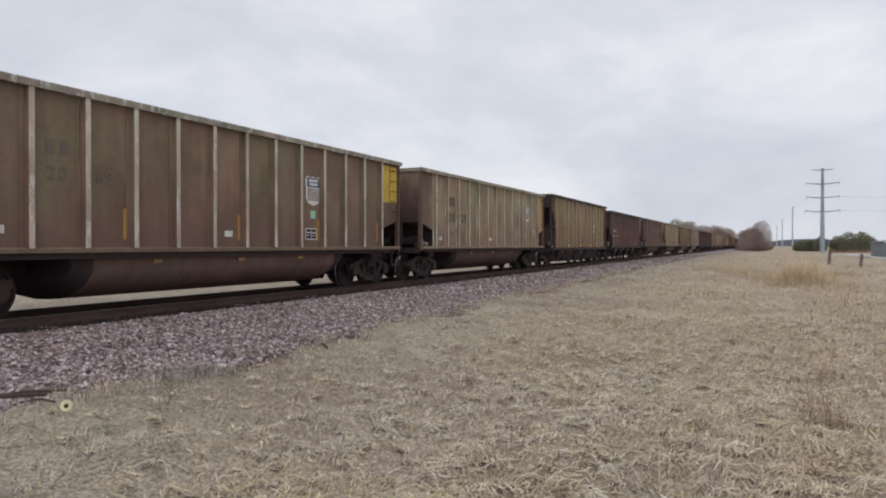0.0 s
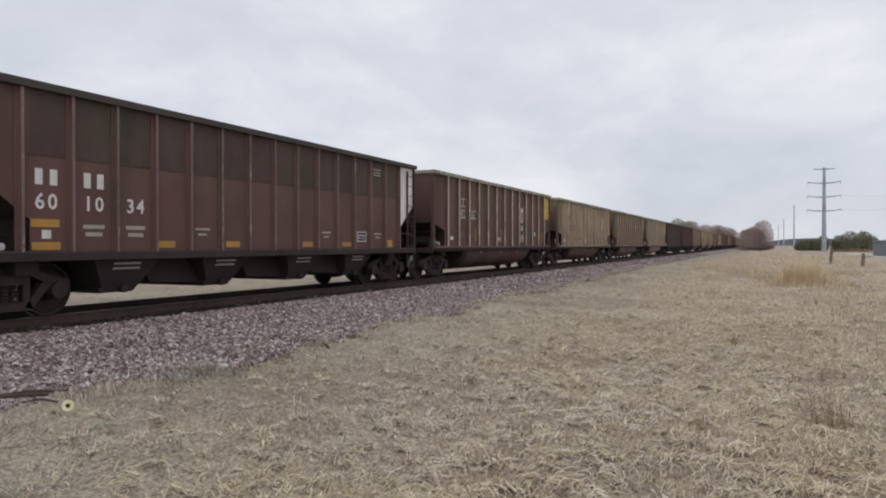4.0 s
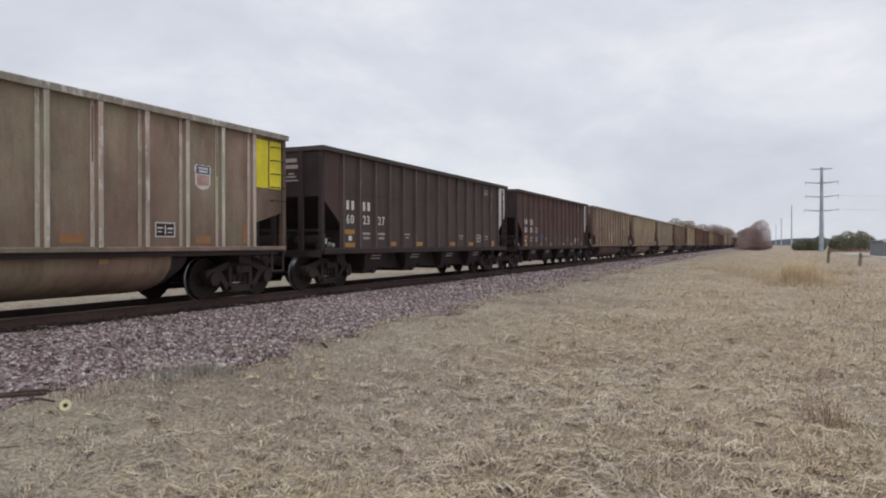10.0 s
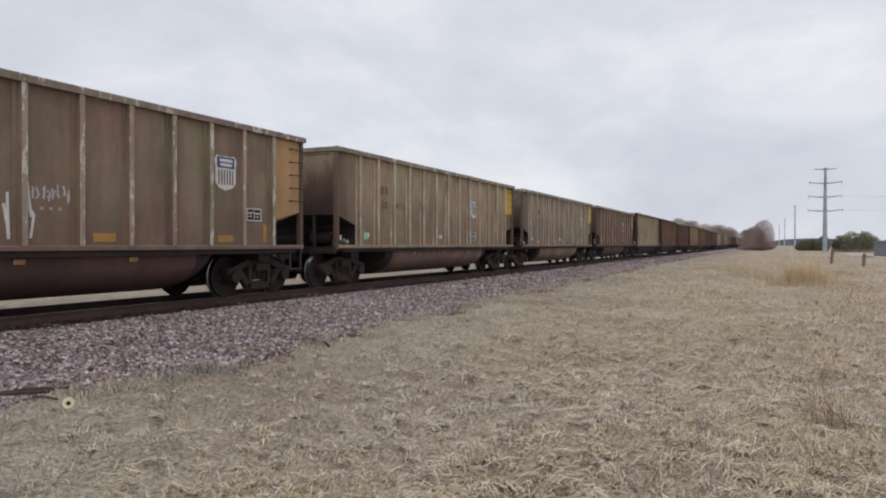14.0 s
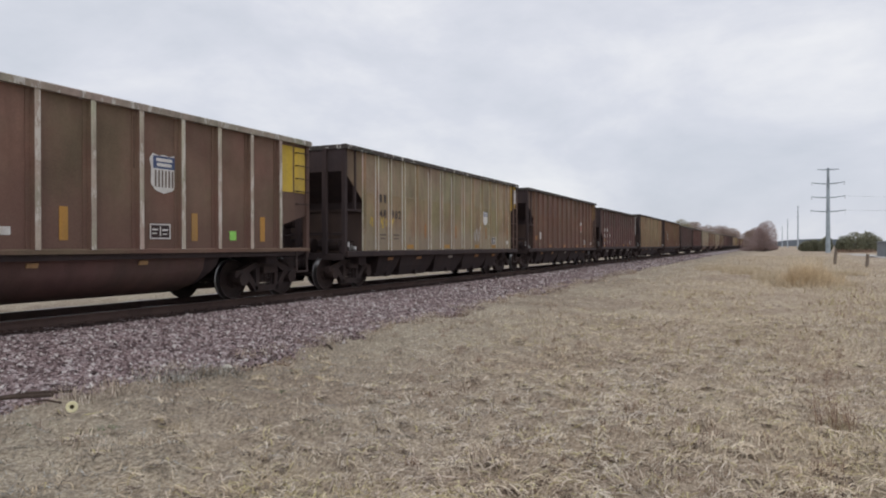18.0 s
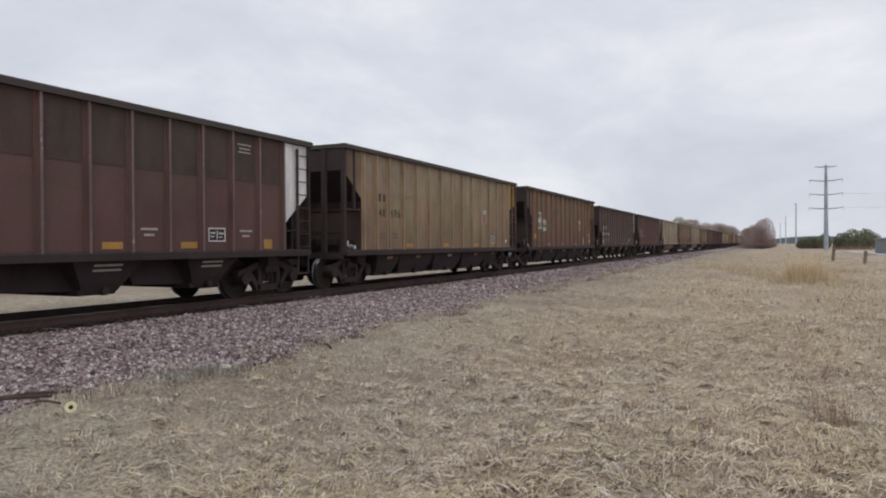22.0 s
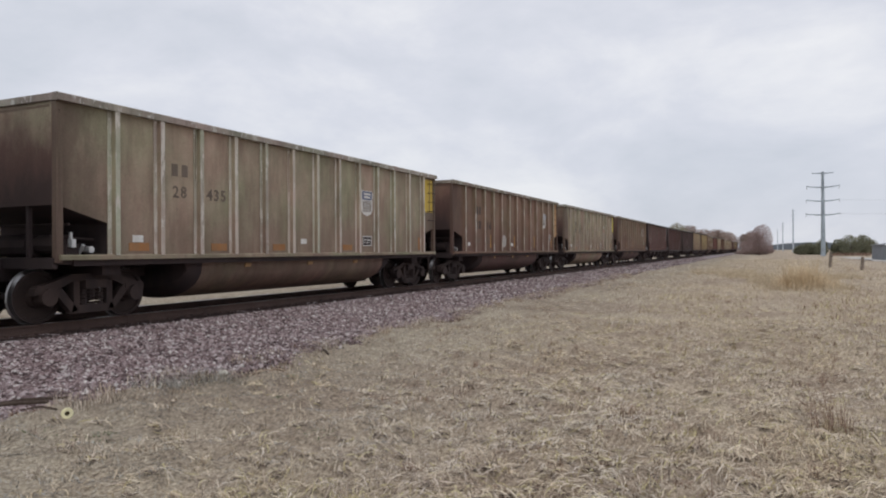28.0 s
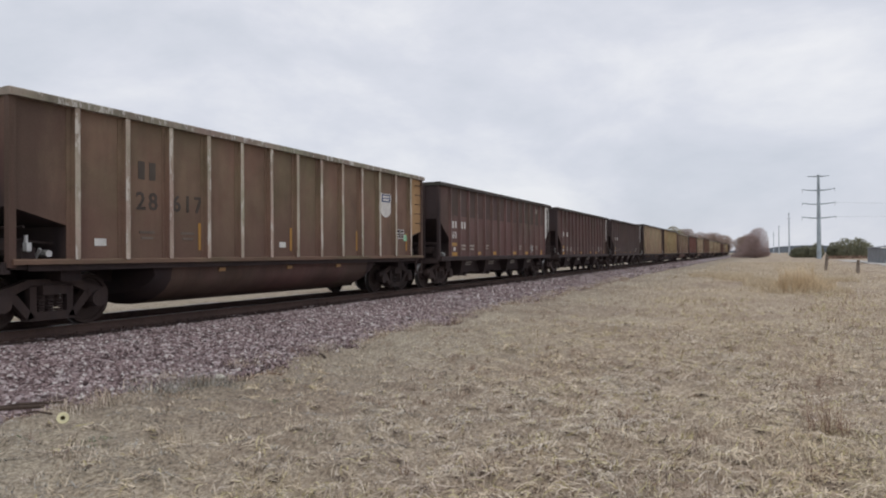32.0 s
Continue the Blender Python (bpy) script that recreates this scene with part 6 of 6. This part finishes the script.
for a, s, h, lean in ((66, 5.05, 1.42, 3), (59, 6.75, 1.1, 2)):
    x, y = spot(a, s)
    p = tagged(new("fence_post"), "weathered grey wooden fence post in dry grass", "fence post", "old fence posts")
    p.matrix_basis = pose(x, y, float(land(x, y)) - 0.1, lean, lean, 20)
    part("post", Geo().tube((0, 0, 0), (0, 0, h), 0.13, 0.11, 9), M["post"], p)
    part("staple", Geo().box(-0.14, 0.14, -0.135, -0.12, h * 0.72, h * 0.75), M["iron"], p)

# far woods all round, beyond the fields
g = Geo()
n = 360
top = [6 + 3.0 * math.sin(i * 0.31) + 2.2 * math.sin(i * 0.87 + 1) + random.uniform(-0.8, 0.8) for i in range(n)]
vs, fs = [], []
for i in range(n):
    a = 2 * math.pi * i / n
    for rr, z in ((1150, -2), (1150, max(2.5, top[i])), (1170, -2)):
        vs.append((rr * math.cos(a), rr * math.sin(a), z))
for i in range(n):
    j = (i + 1) % n
    fs += [(3 * i, 3 * j, 3 * j + 1, 3 * i + 1), (3 * i + 1, 3 * j + 1, 3 * j + 2, 3 * i + 2)]
tagged(part("backdrop", g.add(vs, fs), M["haze"]), "low blue-grey line of distant woods", "woods", kind="structure")


# ---- taller grass, weeds and litter near the tripod ----
def tuft(cx, cy, rad, n, h, mat, label, lean0=45, width=0.006):
    """n blades about each of the given places, as one growth."""
    cx, cy, rad, h = (np.repeat(np.atleast_1d(v).astype(float), n) if np.ndim(v) else v for v in (cx, cy, rad, h))
    n = np.size(cx) if np.ndim(cx) else n
    a, r = rng.random(n) * 6.283, rad * np.sqrt(rng.random(n))
    x, y = cx + r * np.cos(a), cy + r * np.sin(a)
    o = blades("grass_clump", x, y, h * (0.5 + 0.6 * rng.random(n)), width * (0.6 + 0.8 * rng.random(n)), np.radians(lean0 + (88 - lean0) * rng.random(n)), M[mat], 0.7)
    return tagged(o, label, "grass")


for a, s, rad, n, h in ((31, 1.35, 0.7, 1000, 1.35), (31, 1.5, 1.25, 1300, 0.75), (30.4, 1.4, 1.9, 1100, 0.4), (36, 0.2, 1.0, 900, 0.5), (44, -0.9, 1.6, 1500, 0.5), (52, -2.5, 2.2, 1800, 0.45), (40, 3.4, 1.2, 1100, 0.45)):
    x, y = spot(a, s)
    tuft(x, y, rad, n, h, "goldgrass" if 0.4 < h and a < 32 else "tallstraw", "tall pale yellow dry grass clump", 40, 0.014)
# a band of standing stems along the top of the meadow
n = 9000
yy = 22 + 90 * rng.random(n) ** 1.1
xx = -5.5 + (11 + 0.03 * yy) * rng.random(n)
o = blades("dry_grass", xx, yy, 0.10 + 0.22 * rng.random(n), 0.007 + 0.0003 * yy * (0.5 + rng.random(n)), np.radians(25 + 60 * rng.random(n)), M["tallstraw"], 0.9)
tagged(o, "standing pale grass stems along the meadow", "grass")
for count, y0, y1, x0, x1, mat, word in ((6500, 12, 34, -6.0, 4.0, "tallstraw", "wispy bleached stems standing in the meadow"), (2600, 11, 30, -3.5, 3.0, "yellowgrass", "wispy yellowish stems standing in the meadow"),
                                         (2600, 10, 32, 0.2, 6.0, "rustgrass", "reddish dead stems standing in the meadow")):
    yy, xx = y0 + (y1 - y0) * rng.random(count) ** 1.15, x0 + (x1 - x0) * rng.random(count)
    keep = swell(xx + 31, yy * 0.6, 1.5) + 0.4 * swell(xx, yy, 0.5) > 0.72
    xx, yy = xx[keep], yy[keep]
    n = len(xx)
    o = blades("dry_grass", xx, yy, 0.08 + 0.2 * rng.random(n) ** 1.6, (0.005 + 0.00045 * yy) * (0.6 + 0.8 * rng.random(n)), np.radians(15 + 55 * rng.random(n)), M[mat], 1.2)
    tagged(o, word, "grass")
# thin tufts along the toe of the ballast
yy = 4.5 + 0.36 * np.arange(110) + rng.uniform(-0.3, 0.3, 110)
xx = toe(yy) + rng.uniform(-0.2, 0.5, 110)
tuft(xx, yy, rng.uniform(0.10, 0.34, 110), 90, rng.uniform(0.10, 0.28, 110), "straw", "dry grass tufts at the toe of the ballast", 25, 0.006)
yy = 4.5 + 0.8 * np.arange(50) + rng.uniform(-0.4, 0.4, 50)
xx = toe(yy) + rng.uniform(-0.1, 0.5, 50)
tuft(xx, yy, rng.uniform(0.15, 0.40, 50), 120, rng.uniform(0.05, 0.12, 50), "rustgrass", "dark dead growth between the stones and the grass", 15, 0.007)
# fuller growth that leans over the stones beside the bare patch
tuft(np.array([-6.7, -6.5, -6.3, -6.6]), np.array([6.25, 6.6, 6.95, 7.0]), 0.34, 260, 0.19, "greystraw", "rank tan grass at the toe of the ballast", 20, 0.006)
tuft(np.array([-6.35, -6.2]), np.array([7.4, 7.8]), 0.34, 150, 0.07, "rustgrass", "dark dead stems on bare earth", 10, 0.007)
# thatch: mown stems lying in low arches, most of them across the slope, over hollows with painted shade
def thatch(x, y, az, length, rise, width, mat, word):
    n = len(x)
    u = np.linspace(0, 1, 5)
    d, c = np.stack([np.cos(az), np.sin(az)], 1), np.stack([-np.sin(az), np.cos(az)], 1)
    bend = rng.normal(0, 0.16, n) * length
    along = (u - 0.5)[None] * length[:, None]
    across = (u * (1 - u))[None] * bend[:, None] * 4
    px = x[:, None] + along * d[:, :1] + across * c[:, :1]
    py = y[:, None] + along * d[:, 1:] + across * c[:, 1:]
    lift = rise[:, None] * (4 * u * (1 - u)) ** 0.8 * (1 + 0.6 * (u - 0.5) * rng.normal(0, 1, (n, 1)))
    pz = turf_z(px, py) + lift + 0.012
    half = (width * 0.5)[:, None] * np.array([0.7, 1.0, 1.0, 0.85, 0.3])[None]
    v = np.stack([np.stack([px + k * half * c[:, :1], py + k * half * c[:, 1:], pz + 0.3 * k * half], 2) for k in (-1, 1)], 2).reshape(-1, 3)
    k = (np.arange(n) * 10)[:, None]
    f = np.concatenate([k + 2 * i + np.array([[0, 1, 3, 2]]) for i in range(4)], 0)
    return tagged(new("grass_clump", mesh_np("grass_clump", v, f, M[mat])), word, "grass", kind="stuff")


count = 2300
rr, aa = 3.6 + 13 * rng.random(count) ** 1.25, np.radians(-12 + 66 * rng.random(count))
xx, yy = -rr * np.sin(aa), rr * np.cos(aa)
ok = (xx > toe(yy) + 0.5) & (rng.random(count) < np.interp(xx, [-6, -3.5, -1.8], [0.15, 0.4, 1.0]))
xx, yy = xx[ok], yy[ok]
big = 0.65 + 0.7 * rng.random(len(xx)) ** 2 * np.interp(xx, [-5, -2], [0.6, 1.2])
turn = 0.43 + rng.normal(0, 0.65, len(xx))
for each, mat, lo, hi, word in ((6, "strand", 0.07, 0.19, "low arches of bleached mown stems"), (6, "straw", 0.06, 0.17, "low arches of tan mown stems"), (2, "yellowgrass", 0.06, 0.16, "yellowish mown stems")):
    bx2, by2, bt, bb = (np.repeat(v, each) for v in (xx, yy, turn, big))
    n = len(bx2)
    thatch(bx2 + rng.normal(0, 0.07, n) * bb, by2 + rng.normal(0, 0.07, n) * bb, bt + rng.normal(0, 0.75, n), rng.uniform(lo, hi, n) * bb, (0.006 + 0.040 * rng.random(n) ** 1.5) * bb,
           0.0045 + 0.005 * rng.random(n), mat, word)
# dark blades on the near side of each arch paint the hollows' shade
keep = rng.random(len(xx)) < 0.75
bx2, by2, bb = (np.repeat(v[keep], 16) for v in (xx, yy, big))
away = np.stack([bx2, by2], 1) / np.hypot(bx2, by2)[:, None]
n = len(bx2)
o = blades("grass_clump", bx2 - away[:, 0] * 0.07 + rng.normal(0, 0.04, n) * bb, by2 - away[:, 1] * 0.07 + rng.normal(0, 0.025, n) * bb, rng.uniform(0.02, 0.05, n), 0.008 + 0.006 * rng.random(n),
           np.radians(4 + 12 * rng.random(n)), M["gap_shade"], 0.4, turf_z(bx2, by2) + 0.016)
tagged(o, "dark grass blades that stand for shade in small hollows", "grass")
# small green rosettes in the grey turf
tuft(np.array([-5.36, -5.2, -5.75, -5.6, -3.6, -4.9]), np.array([4.1, 4.3, 4.05, 7.5, 5.2, 6.3]), 0.16, 90, 0.035, "greenleaf", "low pale green weeds in the turf", 5, 0.012)
# rusty brush below the far shrubs
x, y = spot(168, 16.5)
tuft(x + np.array([-2.4, -1.2, 0.0, 1.2, 2.4, 3.4]), y + np.zeros(6), 0.9, 120, 0.9, "rustgrass", "low reddish brush below the shrubs", 45, 0.07)
# loose knots of longer stems, and reddish dead clumps, across the meadow
for count, blades_each, lo, hi, mat, word, a0, a1 in ((240, 34, 0.10, 0.19, "straw", "loose knots of longer dry grass", -12, 60), (230, 40, 0.06, 0.14, "rustgrass", "reddish dead grass clumps", -12, 30),
                                                      (90, 30, 0.08, 0.15, "tallstraw", "pale bleached grass clumps", -12, 50),
                                                      (60, 30, 0.07, 0.13, "yellowgrass", "faintly yellow-green grass clumps", -10, 18)):
    rr, aa = 4.2 + 20 * rng.random(count) ** 1.2, np.radians(a0 + (a1 - a0) * rng.random(count))
    xx, yy = -rr * np.sin(aa), rr * np.cos(aa)
    ok = xx > TRACK_X + 5.7
    tuft(xx[ok], yy[ok], rng.uniform(0.06, 0.2, ok.sum()), blades_each, rng.uniform(lo, hi, ok.sum()), mat, word, 12, 0.006)


def weed(cx, cy, h, seed, stems=7):
    r = random.Random(seed)
    wd = tagged(new("dead_weed"), "dead reddish-brown branching weed in the grass", "weed", "dead weeds")
    wd.location = (cx, cy, float(land(cx, cy)) - 0.01)
    for i in range(stems):
        g = Geo()
        a, l = r.uniform(0, 6.28), h * r.uniform(0.55, 1.0)
        sp = r.uniform(0.1, 0.55)
        tip = Vector((math.cos(a) * l * sp, math.sin(a) * l * sp, l))
        g.tube((r.uniform(-0.04, 0.04), r.uniform(-0.04, 0.04), 0), tip, 0.0032, 0.0014, 5)
        for j in range(7):
            u = r.uniform(0.35, 1.0)
            b = tip * u
            d = Vector((r.uniform(-1, 1), r.uniform(-1, 1), r.uniform(0.1, 0.9))).normalized() * r.uniform(0.04, 0.13)
            g.tube(b, b + d, 0.0016, 0.0008, 4)
            g.tube(b + d, b + d * 1.12, 0.0045, 0.002, 5)
        part("stem", g, M["weed"], wd)
    return wd


for a, s, h in ((6.9, 0.42, 0.46), (7.3, 0.55, 0.40), (6.7, 0.66, 0.30), (9.4, 0.62, 0.2), (11.5, 0.95, 0.2)):
    x, y = spot(a, s)
    weed(x, y, h, int(a * 100), 4)
tuft(*spot(6.95, 0.5), 0.14, 70, 0.30, "rustgrass", "reddish stems about a dead weed", 45, 0.005)
tuft(*spot(6.85, 0.62), 0.2, 70, 0.24, "strand", "pale upright grass beside a dead weed", 35, 0.006)

# a short plastic pipe end and broken branches at the toe of the ballast
x, y = spot(7.08, -5.84)
z = max(float(land(x, y)), float(bed_z(x))) + 0.09
pipe = tagged(new("pipe_end"), "yellowed white plastic pipe end lying in the grass", "pipe")
pipe.matrix_basis = look((x, y, z + 0.02), EYE) @ pose(0, 0, 0, 180)
ring = Geo()
nn = 20
vs, fs = [], []
for rr, zz in ((0.050, -0.05), (0.053, 0.010), (0.047, 0.016), (0.021, 0.013), (0.019, -0.04)):
    vs += [(rr * math.cos(6.2832 * i / nn), rr * math.sin(6.2832 * i / nn), zz) for i in range(nn)]
for j in range(4):
    fs += [(j * nn + i, j * nn + (i + 1) % nn, (j + 1) * nn + (i + 1) % nn, (j + 1) * nn + i) for i in range(nn)]
part("rim", ring.add(vs, fs), M["plastic"], pipe)
# a dark disc closes the bore, the hole's shade put into its colour
part("core", Geo().tube((0, 0, -0.045), (0, 0, -0.02), 0.0205, n=12), M["hole"], pipe)
for (a, s), (a2, s2), rr in (((7.95, -6.55), (7.55, -7.0), 0.016), ((7.66, -6.48), (7.25, -6.85), 0.022), ((7.4, -6.2), (7.45, -6.5), 0.012), ((12.4, -6.4), (12.9, -6.75), 0.018)):
    (x, y), (x2, y2) = spot(a, s), spot(a2, s2)
    z = max(float(land(x, y)), float(bed_z(x))) + rr + 0.03
    st = Geo().tube((0, 0, 0), ((x2 - x) * 0.5, (y2 - y) * 0.5, 0.02), rr, rr * 0.9, 7).tube(((x2 - x) * 0.5, (y2 - y) * 0.5, 0.02), (x2 - x, y2 - y, 0.0), rr * 0.9, rr * 0.5, 7)
    tagged(part("branch", st, M["stick"], at=(x, y, z)), "dark broken branch lying by the ballast", "branch", "broken branches")
x, y = spot(10.3, -6.6)
rk = bmesh.new()
bmesh.ops.create_icosphere(rk, subdivisions=2, radius=0.07)
for v in rk.verts:
    v.co *= 1 + 0.25 * noise.noise(v.co * 9)
    v.co.z *= 0.6
me = bpy.data.meshes.new("rock")
rk.to_mesh(me)
rk.free()
tagged(part("rock", me, M["pale_stone"], at=(x, y, float(land(x, y)) + 0.03)), "pale limestone lump in the grass", "rock")


# ---- what moves ----
# how far a wagon's slack at the couplers puts it off the even pitch, in metres
SLACK = {4: -0.08, 12: -0.15, 13: -0.18, 16: -0.1, 24: 0.17}


def run(t):
    """How far the train has rolled, in metres: it gathers speed slightly."""
    return 11.7596 * t + 0.00223 * t ** 2 + 0.000128 * t ** 3


def motions():
    for n, car in CARS:
        y0 = 12.425 + PITCH * n + SLACK.get(n, -0.1 if TRAIN[n][0] == H else 0.0)
        walk(car, [(t, pose(TRACK_X, y0 - run(t), RAIL_Z)) for t in range(33)])
    # every axle turns alike: one turn of the leading and one of the trailing axle, shared by all trucks
    first = {}
    for s, wheel in WHEELS:
        if s not in first:
            walk(wheel, [(i / FPS, pose(0, 0.89 * s, 0.457, math.degrees(run(i / FPS) / 0.457))) for i in range(32 * FPS + 1)])
            first[s] = wheel
        else:
            keys = wheel.animation_data_create()
            wheel.rotation_mode = "QUATERNION"
            keys.action = first[s].animation_data.action
            keys.action_slot = first[s].animation_data.action_slot


motions()
